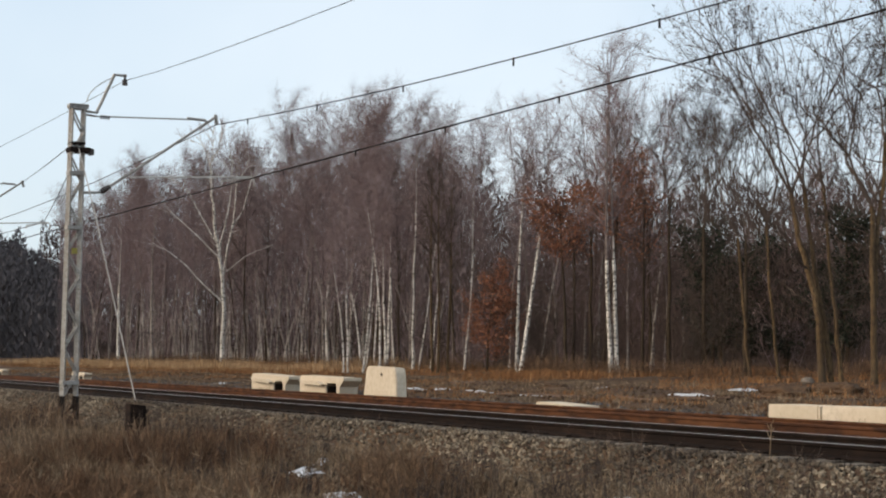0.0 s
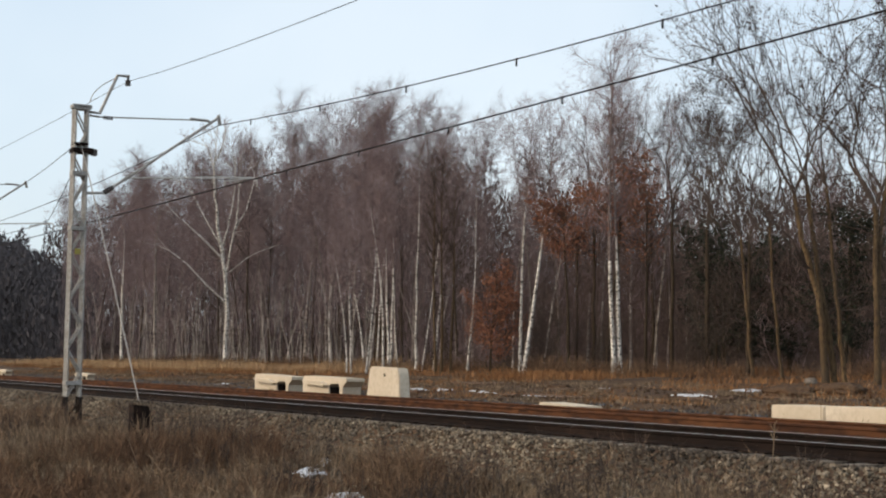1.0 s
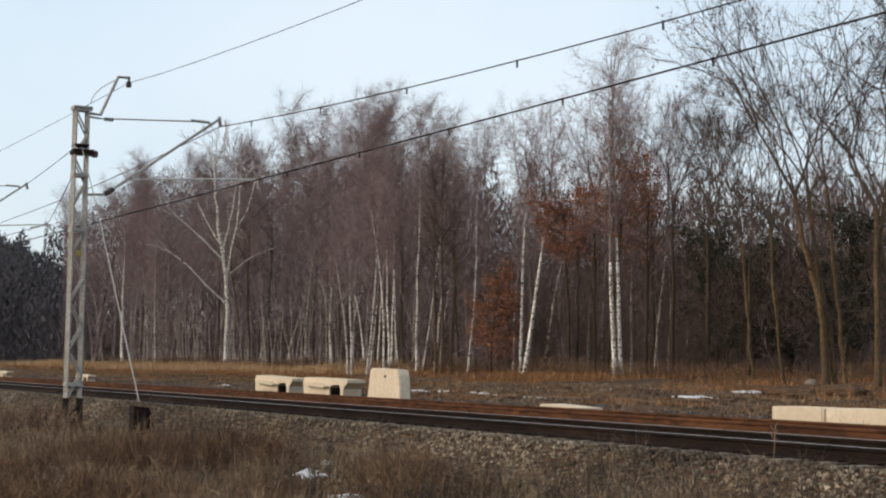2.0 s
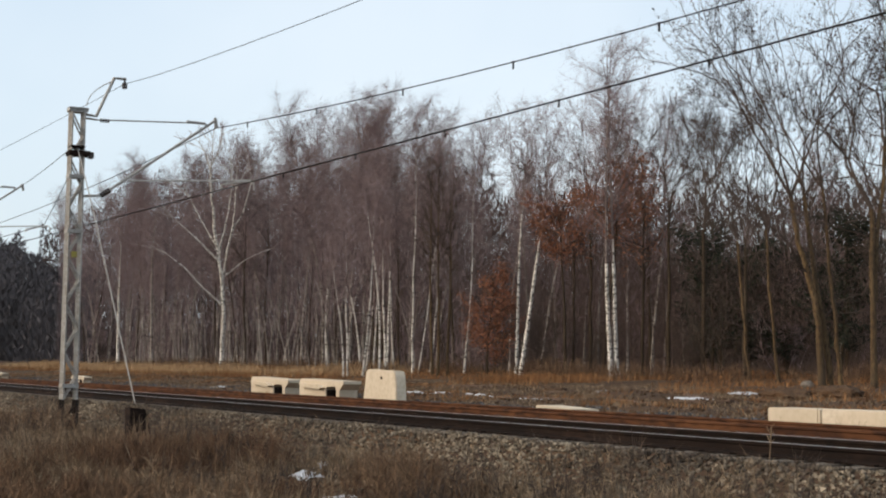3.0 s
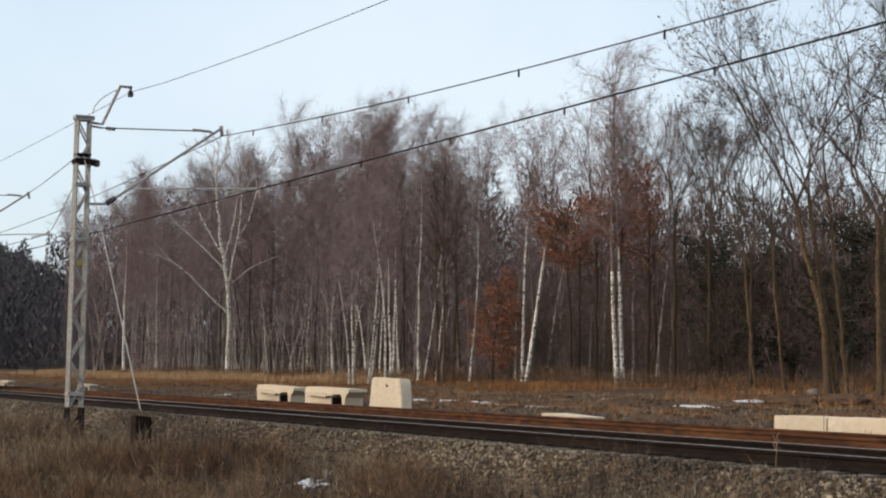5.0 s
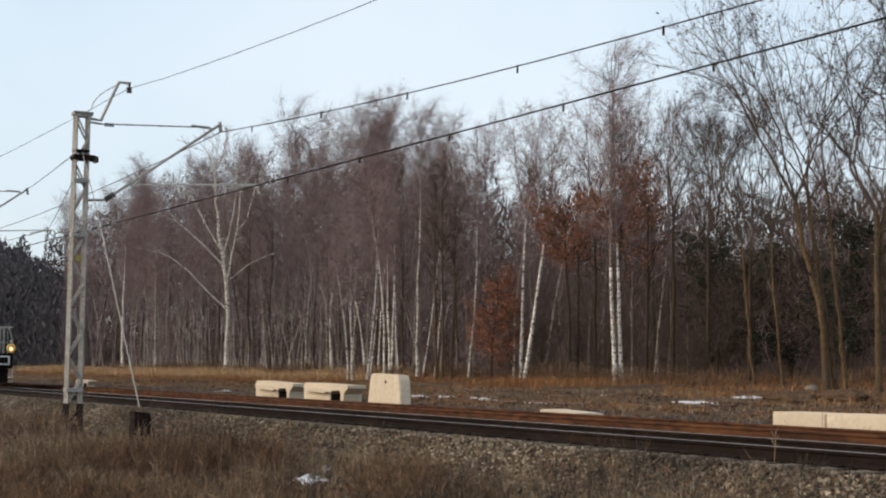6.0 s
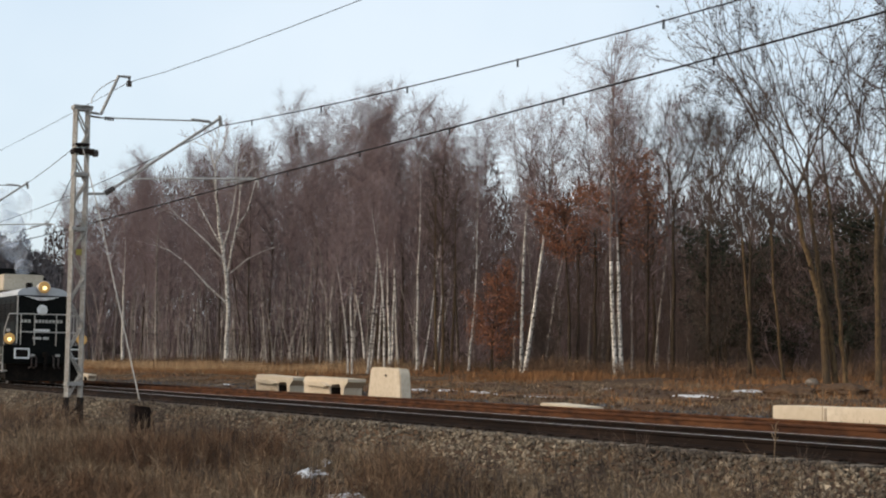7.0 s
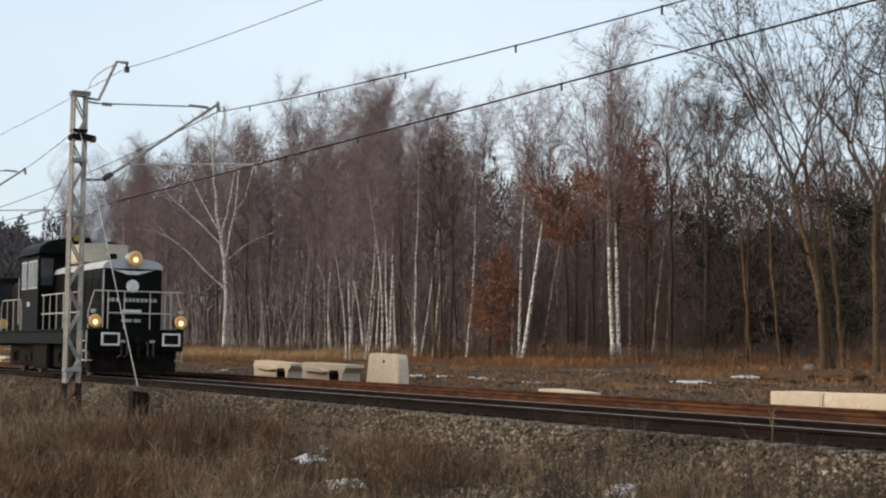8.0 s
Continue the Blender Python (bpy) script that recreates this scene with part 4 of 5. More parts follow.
def thicket():
    """The haze of fine twigs that fills the stand between the trunks."""
    rng = np.random.default_rng(77)
    birch, brown = ([], []), ([], [])
    n = 0
    while n < 175000:
        deg, y = -75.8 + 29.5 * rng.random() ** 1.15, 46.8 + 28 * rng.random()
        a = radians(deg)
        x = y * math.tan(a)
        top = lerp(deg, TREE_TOPS) * math.hypot(x, y) * lerp(deg, [(-66, 1.0), (-61, 0.96), (-59, 0.66), (-54, 0.50), (-46, 0.46)])
        h = rng.random() ** 0.85
        v = noise.noise(Vector((x * 0.16, y * 0.16, h * 1.6)))
        if rng.random() > (1.0 - lerp(deg, [(-66, 0.25), (-59, 0.55)]) * h ** 2) * (0.62 + 0.9 * v) or (y < 49.5 and h < 0.42):
            continue
        n += 1
        z = ground_z(x, y) + top * h * (0.80 + 0.22 * noise.noise(Vector((x * 0.22, y * 0.22, 40))))
        ln, w = rng.uniform(0.4, 1.1), rng.uniform(0.012, 0.026)
        d = np.array((rng.normal(0, 0.75), rng.normal(0, 0.75), 1.0))
        d /= np.linalg.norm(d)
        s = np.array((math.cos(a), -math.sin(a), rng.normal(0, 0.3))) * w / 2
        p = np.array((x, y, z))
        verts, faces = birch if deg + rng.normal(0, 1.2) < -60.5 else brown
        k = len(verts)
        verts.extend((p - s, p + s, p + d * ln))
        faces.append((k, k + 1, k + 2))
    tagged(new("birch_thicket", mesh_of("birch_thicket", *birch, TWIG_BIRCH_HAZED)), "haze of fine purple-brown twigs through the birch wood", "thicket", kind="stuff")
    tagged(new("brown_thicket", mesh_of("brown_thicket", *brown, TWIG_BROWN)), "dark red-brown twigs under the robinias and oaks", "thicket", kind="stuff")


thicket()


# ---- locomotive: buffer faces at x = 0, forward along +x ----
def make_loco():
    t = empty("diesel_locomotive")
    # frame and running gear
    part("main_frame", boxes((-12.9, -0.55, -1.35, 1.35, 0.98, 1.30), bevel=0.02), LOCO_BLACK, t)
    part("headstock", boxes((-0.62, -0.50, -1.38, 1.38, 0.72, 1.34), bevel=0.02), LOCO_BLACK, t)
    for s in (-1, 1):
        b = part("buffer", boxes((-0.09, -0.02, s * 0.875 - 0.25, s * 0.875 + 0.25, 0.89, 1.23), bevel=0.02), LOCO_GRIME, t, "black rectangular buffer head")
        bm = bmesh.new()
        y0, y1, z0, z1, e = s * 0.875 - 0.26, s * 0.875 + 0.26, 0.88, 1.24, 0.05
        for q in ((y0, y1, z1 - e, z1), (y0, y1, z0, z0 + e), (y0, y0 + e, z0 + e, z1 - e), (y1 - e, y1, z0 + e, z1 - e)):
            box(bm, -0.03, 0.0, *q)
        part("buffer_rim", bm, WHITE, b, "white painted rim")
        part("buffer_shank", cyl(bmesh.new(), (-0.52, s * 0.875, 1.06), (-0.08, s * 0.875, 1.06), 0.13, 0.10), LOCO_GRIME, b)
        # corner lamps on the platform edge
        h = part("headlight", cyl(bmesh.new(), (-0.66, s * 1.24, 1.56), (-0.32, s * 1.24, 1.56), 0.15, 0.20, 20), LOCO_BLACK, t)
        part("lens", cyl(bmesh.new(), (-0.315, s * 1.24, 1.56), (-0.28, s * 1.24, 1.56), 0.19, 0.165, 20), LAMP, h, "warm glowing lamp glass")
        part("bulb", cyl(bmesh.new(), (-0.285, s * 1.24, 1.53), (-0.265, s * 1.24, 1.53), 0.075, 0.05, 16), LAMP_CORE, h)
        part("lamp_bracket", boxes((-0.6, -0.4, s * 1.24 - 0.05, s * 1.24 + 0.05, 1.30, 1.42)), LOCO_BLACK, h)
        m = part("marker_lamp", cyl(bmesh.new(), (-0.5, s * 1.27, 1.84), (-0.36, s * 1.27, 1.84), 0.06), RAILING, t)
        # rear corner lamps
        h = part("headlight", cyl(bmesh.new(), (-12.2, s * 1.24, 1.58), (-11.9, s * 1.24, 1.58), 0.15, 0.19, 20), LOCO_BLACK, t)
        part("lens", cyl(bmesh.new(), (-11.895, s * 1.24, 1.58), (-11.86, s * 1.24, 1.58), 0.17, 0.15, 20), LAMP, h)
        # steps at the corners
        bm = boxes((-1.15, -1.10, s * 1.36, s * 1.40, 0.42, 1.30), (-0.66, -0.61, s * 1.36, s * 1.40, 0.42, 1.30))
        for z in (0.45, 0.72, 0.99):
            box(bm, -1.12, -0.64, s * 1.20, s * 1.42, z, z + 0.03)
        part("step_ladder", bm, RAILING, t, "light grey corner steps")
        for x in (-2.3, -4.7, -8.2, -10.6):
            w = part("wheel", cyl(bmesh.new(), (x, s * 0.70, 0.50), (x, s * 0.83, 0.50), 0.50, seg=28), STEEL, t)
            part("axle_box", boxes((x - 0.2, x + 0.2, s * 0.95, s * 1.18, 0.34, 0.66), bevel=0.04), LOCO_GRIME, w)
        # bogie sides and tank are built extra low to stand in for under-frame shade
        for x in (-3.5, -9.4):
            bm = boxes((x - 2.0, x + 2.0, s * 0.86, s * 1.08, 0.20, 0.98), (x - 0.5, x + 0.5, s * 0.88, s * 1.14, 0.30, 0.56), bevel=0.03)
            for o in (-0.75, 0.75):
                for k in range(5):
                    cyl(bm, (x + o, s * 1.04, 0.36 + k * 0.07), (x + o, s * 1.04, 0.40 + k * 0.07), 0.12, seg=12)
            part("bogie_side", bm, LOCO_GRIME, t)
        part("fuel_tank" if s < 0 else "battery_box", boxes((-7.4, -5.5, s * 0.02, s * 1.28, 0.14, 0.98), bevel=0.05), LOCO_GRIME, t)
        part("side_skirt", boxes((-12.4, -1.2, s * 1.36, s * 1.385, 0.92, 1.22)), LOCO_BLACK, t)
        part("rail_guard", boxes((-1.15, -1.05, s * 0.55, s * 1.0, 0.15, 0.75), bevel=0.02), LOCO_GRIME, t)
        bm = bmesh.new()
        for q in (0.30, 0.46):
            tube(bm, [(-0.5, s * q, 0.98), (-0.36, s * q, 0.90), (-0.36, s * q, 0.62), (-0.46, s * (q + 0.08), 0.56)], 0.03)
        part("brake_hose", bm, STEEL, t)
        part("hose_tap", boxes((-0.42, -0.32, s * 0.36, s * 0.50, 0.96, 1.04), bevel=0.01), RAILING, t)
    # solid blocks between the wheels, enlarged to fill the underside with shade
    for x in (-3.5, -9.4):
        part("bogie_frame", boxes((x - 1.85, x + 1.85, -0.66, 0.66, 0.16, 0.95), bevel=0.05), LOCO_GRIME, t)
    part("coupling_hook", boxes((-0.5, -0.12, -0.07, 0.07, 0.94, 1.12), (-0.3, -0.2, -0.06, 0.06, 0.5, 0.95), bevel=0.03), LOCO_GRIME, t)
    part("snow_plough", prism(bmesh.new(), [(-0.95, 0.14), (-0.75, 0.12), (-0.72, 0.70), (-0.95, 0.74)], "y", -1.25, 1.25), LOCO_GRIME, t)
    part("platform", boxes((-12.85, -0.56, -1.42, 1.42, 1.30, 1.345)), LOCO_BLACK, t)

    # long hood
    W = 0.84
    body = [(-W, 1.345), (W, 1.345), (W, 3.02), (W - 0.02, 3.08), (-W + 0.02, 3.08), (-W, 3.02)]
    hood = part("hood", prism(bmesh.new(), body, "x", -6.7, -0.98), LOCO_BLACK, t, "glossy black-green hood")
    roof = [(-W - 0.04, 3.08)] + [((W + 0.04) * math.cos(a), 3.08 + 0.30 * math.sin(a) ** 0.7) for a in np.linspace(math.pi, 0, 15)[1:-1]] + [(W + 0.04, 3.08)]
    bm = prism(bmesh.new(), roof, "x", -6.6, -0.93)
    part("hood_roof", bm, ROOF_GREY, hood, "silver-grey rounded hood roof")
    for s in (-1, 1):
        for k in range(6):
            x = -1.35 - k * 0.76
            part("side_door", boxes((x - 0.70, x, s * W - 0.012, s * W + 0.018, 1.5, 2.95), bevel=0.008), LOCO_BLACK, hood)
            bm = bmesh.new()
            for j in range(8):
                box(bm, x - 0.62, x - 0.08, s * (W + 0.018), s * (W + 0.035), 2.2 + j * 0.08, 2.24 + j * 0.08)
            part("louvre", bm, LOCO_GRIME, hood)
        part("corner_strip", boxes((-1.0, -0.965, s * W - 0.02, s * W + 0.012, 1.4, 3.05)), RAILING if s < 0 else LOCO_GRIME, hood)
    part("roof_lamp", cyl(bmesh.new(), (-1.25, 0, 3.36), (-0.80, 0, 3.36), 0.17, 0.23, 20), ROOF_GREY, hood)
    part("roof_lamp_lens", cyl(bmesh.new(), (-0.795, 0, 3.36), (-0.75, 0, 3.36), 0.21, 0.18, 20), LAMP, hood, "warm glowing lamp glass")
    part("roof_lamp_bulb", cyl(bmesh.new(), (-0.755, 0.01, 3.33), (-0.735, 0.01, 3.33), 0.08, 0.05, 16), LAMP_CORE, hood)
    # painted shapes on the hood front: wing, disc, bars for the lettering
    bm = prism(bmesh.new(), [(-0.62, 3.05), (-0.25, 3.02), (0.25, 3.02), (0.62, 3.05), (0.38, 2.98), (0.15, 2.91), (-0.15, 2.91), (-0.38, 2.98)], "x", -0.978, -0.968)
    part("wing_emblem", bm, WHITE, hood, "white wing-shaped emblem")
    part("disc_emblem", cyl(bmesh.new(), (-0.978, 0, 2.58), (-0.966, 0, 2.58), 0.185, seg=24), WHITE, hood, "plain white disc")
    rng = random.Random(3)
    y = -0.72
    while y < 0.70:
        wd = rng.uniform(0.07, 0.11)
        if not -0.42 < y < -0.34:
            part("letter_bar", boxes((-0.978, -0.968, y, y + wd, 2.13, 2.235)), RAILING, hood)
        y += wd + 0.035
    part("line_bar", boxes((-0.978, -0.968, -0.28, 0.28, 1.83, 1.91)), WHITE, hood)
    part("line_bar", boxes((-0.978, -0.968, -0.30, 0.0, 1.55, 1.64), (-0.978, -0.968, 0.06, 0.26, 1.55, 1.64)), RAILING, hood)
    # box on the roof and the exhaust
    b = part("roof_box", boxes((-4.9, -3.55, -0.80, 0.62, 3.35, 3.93), bevel=0.03), BEIGE, hood, "beige filter housing")
    part("lid_seam", boxes((-4.92, -3.53, -0.82, 0.64, 3.86, 3.885)), BEIGE, b)
    part("exhaust", cyl(bmesh.new(), (-5.3, 0.1, 3.35), (-5.3, 0.1, 4.02), 0.19, 0.17, 16), LOCO_GRIME, hood)
    part("air_horn", boxes((-3.35, -3.05, -0.06, 0.14, 3.40, 3.62), bevel=0.03), LOCO_GRIME, hood)

    # cab
    C = 1.38
    prof = [(-C, 1.21), (C, 1.21), (C, 3.45), (C - 0.10, 3.62), (-C + 0.10, 3.62), (-C, 3.45)]
    cab = part("cab", prism(bmesh.new(), prof, "x", -8.3, -6.0), LOCO_BLACK, t, "black driver's cab")
    roof = [(-C - 0.05, 3.60)] + [((C + 0.05) * math.cos(a), 3.60 + 0.55 * math.sin(a) ** 0.8) for a in np.linspace(math.pi, 0, 17)[1:-1]] + [(C + 0.05, 3.60)]
    cab.location = (-0.5, 0, 0.14)
    part("cab_roof", prism(bmesh.new(), roof, "x", -8.45, -5.8), LOCO_BLACK, cab)
    for s in (-1, 1):
        for x0, x1 in ((-8.15, -7.55), (-7.3, -6.8), (-6.7, -6.15)):
            w = part("side_window", boxes((x0, x1, s * C - 0.01, s * C + 0.012, 2.55, 3.35)), GLASS, cab)
            bm = boxes((x0 - 0.04, x1 + 0.04, s * C - 0.005, s * C + 0.022, 3.35, 3.40), (x0 - 0.04, x1 + 0.04, s * C - 0.005, s * C + 0.022, 2.50, 2.55),
                       (x0 - 0.04, x0, s * C - 0.005, s * C + 0.022, 2.55, 3.35), (x1, x1 + 0.04, s * C - 0.005, s * C + 0.022, 2.55, 3.35))
            part("window_frame", bm, RAILING, w)
        y0, y1 = (s * 0.92, s * 1.30)
        for x in (-6.0, -8.3):
            part("end_window", boxes((x - 0.012, x + 0.012, min(y0, y1), max(y0, y1), 2.6, 3.45)), GLASS, cab)
        part("cab_handrail", tube(bmesh.new(), [(-8.35, s * 1.43, 1.4), (-8.35, s * 1.43, 2.9)], 0.018), RAILING, cab)
        part("side_number", boxes((-7.4, -7.0, s * (C + 0.003), s * (C + 0.012), 1.95, 2.1)), RAILING, cab)
    # short hood behind the cab
    short = part("short_hood", prism(bmesh.new(), [(-1.0, 1.345), (1.0, 1.345), (1.0, 2.85), (0.85, 3.02), (-0.85, 3.02), (-1.0, 2.85)], "x", -11.7, -8.3), LOCO_GRIME, t)

    # railings
    def railing(name, posts, rails):
        bm = bmesh.new()
        for p in rails:
            tube(bm, p, 0.020, 6)
        r = part(name, bm, RAILING, t, "light grey tube railing")
        for p in posts:
            part("post", tube(bmesh.new(), p, 0.018, 6), RAILING, r)
    fx = -0.62
    front = [[(fx, y, 1.34), (fx, y, 2.42)] for y in (-0.80, -0.33, 0.42, 0.86, 1.02)]
    front.append([(fx, -1.36, 1.34), (fx, -1.36, 1.85), (fx, -1.20, 2.42)])
    railing("front_railing", front, [[(fx, -1.20, 2.42), (fx, 1.36, 2.42)], [(fx, -0.80, 1.80), (fx, 1.0, 1.80)], [(fx, 1.20, 2.42), (fx, 1.36, 1.9), (fx, 1.36, 1.34)]])
    for s in (-1, 1):
        xs = [-1.6, -2.5, -3.3, -4.1, -4.9, -5.7]
        railing("side_railing", [[(x, s * 1.38, 1.34), (x, s * 1.38, 2.40)] for x in xs], [[(-1.6, s * 1.38, 2.40), (-5.95, s * 1.38, 2.40)], [(-1.6, s * 1.38, 1.82), (-5.95, s * 1.38, 1.82)]])
        railing("rear_railing", [[(x, s * 1.38, 1.34), (x, s * 1.38, 2.30)] for x in (-8.8, -9.8, -10.7)], [[(-8.6, s * 1.38, 1.34), (-8.6, s * 1.38, 2.1), (-8.8, s * 1.38, 2.35), (-11.4, s * 1.38, 2.35), (-11.6, s * 1.38, 2.1), (-11.6, s * 1.38, 1.34)]])
    return tagged(t, "black hood-type diesel locomotive with lit lamps on the near track", "locomotive")


loco = make_loco()


# ---- wagon coupled behind, in the locomotive's measure ----
def make_wagon():
    t = empty("freight_wagon")
    body = part("body", boxes((-27.0, -14.4, -1.38, 1.38, 1.12, 3.12), bevel=0.02), WAGON, t)
    roof = [(-1.45, 3.12)] + [(1.45 * math.cos(a), 3.12 + 0.16 * math.sin(a)) for a in np.linspace(math.pi, 0, 13)[1:-1]] + [(1.45, 3.12)]
    part("roof", prism(bmesh.new(), roof, "x", -27.1, -14.3), LOCO_GRIME, t)
    for y in (-1.3, -0.78, -0.26, 0.26, 0.78, 1.3):
        part("end_rib", boxes((-14.398, -14.32, y - 0.045, y + 0.045, 1.14, 3.10), bevel=0.01), WAGON, body)
    for s in (-1, 1):
        for k in range(13):
            x = -14.6 - k * 1.0
            part("side_rib", boxes((x - 0.05, x + 0.05, s * 1.382, s * 1.45, 1.14, 3.10), bevel=0.01), WAGON, body)
        part("sole_bar", boxes((-27.2, -14.1, s * 0.92, s * 1.05, 0.86, 1.118), bevel=0.01), LOCO_GRIME, t)
        b = part("buffer", cyl(bmesh.new(), (-13.32, s * 0.875, 1.06), (-13.26, s * 0.875, 1.06), 0.22, seg=18), LOCO_GRIME, t)
        part("buffer_shank", cyl(bmesh.new(), (-14.0, s * 0.875, 1.06), (-13.33, s * 0.875, 1.06), 0.12, 0.09), LOCO_GRIME, b)
        for x in (-15.6, -17.4, -23.9, -25.7):
            w = part("wheel", cyl(bmesh.new(), (x, s * 0.70, 0.46), (x, s * 0.83, 0.46), 0.46, seg=24), STEEL, t)
            part("axle_box", boxes((x - 0.18, x + 0.18, s * 0.90, s * 1.10, 0.32, 0.60), bevel=0.03), LOCO_GRIME, w)
        for x in (-16.5, -24.8):
            part("bogie_side", boxes((x - 1.35, x + 1.35, s * 0.86, s * 0.98, 0.42, 0.74), bevel=0.03), LOCO_GRIME, t)
    part("headstock", boxes((-14.1, -14.0, -1.35, 1.35, 0.86, 1.16), bevel=0.02), LOCO_GRIME, t)
    return tagged(t, "dark grey-green box wagon coupled behind the locomotive", "freight wagon")


wagon = make_wagon()


# ---- exhaust smoke, in loose puffs ----
def make_smoke():
    puffs = []
    rng = random.Random(8)
    for k in range(4):
        bm = bmesh.new()
        bmesh.ops.create_icosphere(bm, subdivisions=3, radius=0.34 + 0.20 * k)
        for v in bm.verts:
            v.co *= 1 + 0.35 * noise.noise(v.co * 1.7 + Vector((k * 5, 0, 0)))
        ob = part("smoke_puff", bm, SMOKE, None)
        for p in ob.data.polygons:
            p.use_smooth = True
        tagged(ob, "thin blue-grey puff of exhaust smoke over the locomotive", "smoke", "exhaust smoke")
        puffs.append((ob, -5.3 - 0.75 * k + rng.uniform(-.2, .2), 0.1 + rng.uniform(-.2, .2), 4.30 + 0.78 * k))
    return puffs


smoke = make_smoke()


# ---- grass, weeds, snow ----
def make_blades(name, label, mat, spots, height, width, seed, lean=0.35, spread=0.12, per=7):
    rng = np.random.default_rng(seed)
    verts, faces = [], []
    for x, y, s in spots:
        for _ in range(per):
            bx, by = x + rng.normal(0, spread), y + rng.normal(0, spread)
            z = ground_z(bx, by) - 0.02
            h = height * s * rng.uniform(0.5, 1.25)
            a, l = rng.uniform(0, 6.28), abs(rng.normal(0, lean)) * h
            dx, dy = math.cos(a) * l, math.sin(a) * l
            b = rng.uniform(0, 3.14)
            wx, wy = math.cos(b) * width / 2, math.sin(b) * width / 2
            k = len(verts)
            verts.extend(((bx - wx, by - wy, z), (bx + wx, by + wy, z), (bx + dx * .4 + wx * .7, by + dy * .4 + wy * .7, z + h * .6), (bx + dx * .4 - wx * .7, by + dy * .4 - wy * .7, z + h * .6), (bx + dx, by + dy, z + h)))
            faces.extend(((k, k + 1, k + 2, k + 3), (k + 3, k + 2, k + 4)))
    tagged(new(name, mesh_of(name, verts, faces, mat)), label, "grass", kind="stuff")


def scatter(seed, n, x0, x1, y0, y1, floor=-0.2, scale=0.25, gain=1.0):
    rng = random.Random(seed)
    out = []
    while len(out) < n:
        a, y = rng.random(), rng.uniform(y0, y1)
        x = x0 + (x1 - x0) * a
        v = noise.noise(Vector((x * scale, y * scale, seed)))
        if v > floor and rng.random() < 0.5 + v and not bare(x, y):
            out.append((x, y, (0.6 + 0.9 * max(0, v - floor)) * gain))
    return out


def make_brush(name, label, mat, spots, height, width, seed, stems=5, shoots=5, lean=0.35):
    """Dead branching weeds: crooked stems with side shoots."""
    rng = random.Random(seed)
    verts, faces = [], []

    def sprig(p, d, ln, w):
        u = d.cross(Vector((rng.gauss(0, 1), rng.gauss(0, 1), rng.gauss(0, 0.4)))).normalized() * (w / 2)
        k = len(verts)
        verts.extend((p - u, p + u, p + d * ln))
        faces.append((k, k + 1, k + 2))
    for x, y, s in spots:
        for _ in range(stems):
            bx, by = x + rng.gauss(0, 0.13), y + rng.gauss(0, 0.13)
            p = Vector((bx, by, ground_z(bx, by) - 0.02))
            d = Vector((rng.gauss(0, lean), rng.gauss(0, lean), 1)).normalized()
            h = height * s * rng.uniform(0.4, 1.25)
            mid = p + d * (h * 0.55)
            d2 = (d + Vector((rng.gauss(0, lean), rng.gauss(0, lean), 0))).normalized()
            sprig(p, d, h * 0.75, width)
            sprig(mid, d2, h * 0.5, width * 0.7)
            for _ in range(shoots):
                f = rng.uniform(0.3, 1.0)
                o = p + d * (h * 0.7 * f)
                sprig(o, (d * 0.6 + Vector((rng.gauss(0, 0.7), rng.gauss(0, 0.7), rng.gauss(0.1, 0.4)))).normalized(), h * rng.uniform(0.12, 0.38), width * 0.6)
    tagged(new(name, mesh_of(name, verts, faces, mat)), label, "weeds", kind="stuff")


# snow remnants: place, half lengths, turn, seed
SNOW_SPOTS = [(-21.0, 8.95, 0.75, 0.34, 157, 1), (-17.5, 7.95, 0.85, 0.30, 155, 8), (-20.3, 8.75, 0.45, 0.20, 150, 19), (-14.4, 9.9, 0.5, 0.28, 145, 9), (-25.6, 9.2, 0.6, 0.16, 157, 10), (-22.6, 9.9, 0.4, 0.14, 150, 15),
              (-46.7, 31.5, 1.0, 0.3, 0, 2), (-44.6, 31.2, 0.8, 0.25, 10, 3), (-48.9, 31.0, 0.8, 0.3, 0, 13), (-45.6, 30.2, 0.7, 0.25, 0, 18), (-47.3, 25.0, 1.1, 0.35, 0, 4), (-44.6, 25.2, 0.9, 0.3, 5, 5), (-42.9, 26.2, 1.0, 0.4, 0, 11), (-49.6, 25.4, 1.0, 0.3, 0, 12),
              (-40.6, 33, 1.1, 0.5, 0, 6), (-38.6, 29.4, 1.0, 0.4, 20, 14), (-66.0, 24.0, 1.0, 0.3, 0, 17)]


def bare(x, y):
    """Whether the spot lies on snow, where no weed stands."""
    for sx, sy, rx, ry, turn, _ in SNOW_SPOTS:
        c, s = math.cos(radians(turn)), math.sin(radians(turn))
        u, v = (x - sx) * c + (y - sy) * s, -(x - sx) * s + (y - sy) * c
        if (u / (rx * 1.15)) ** 2 + (v / (ry + 0.18)) ** 2 < 1:
            return True
    return False


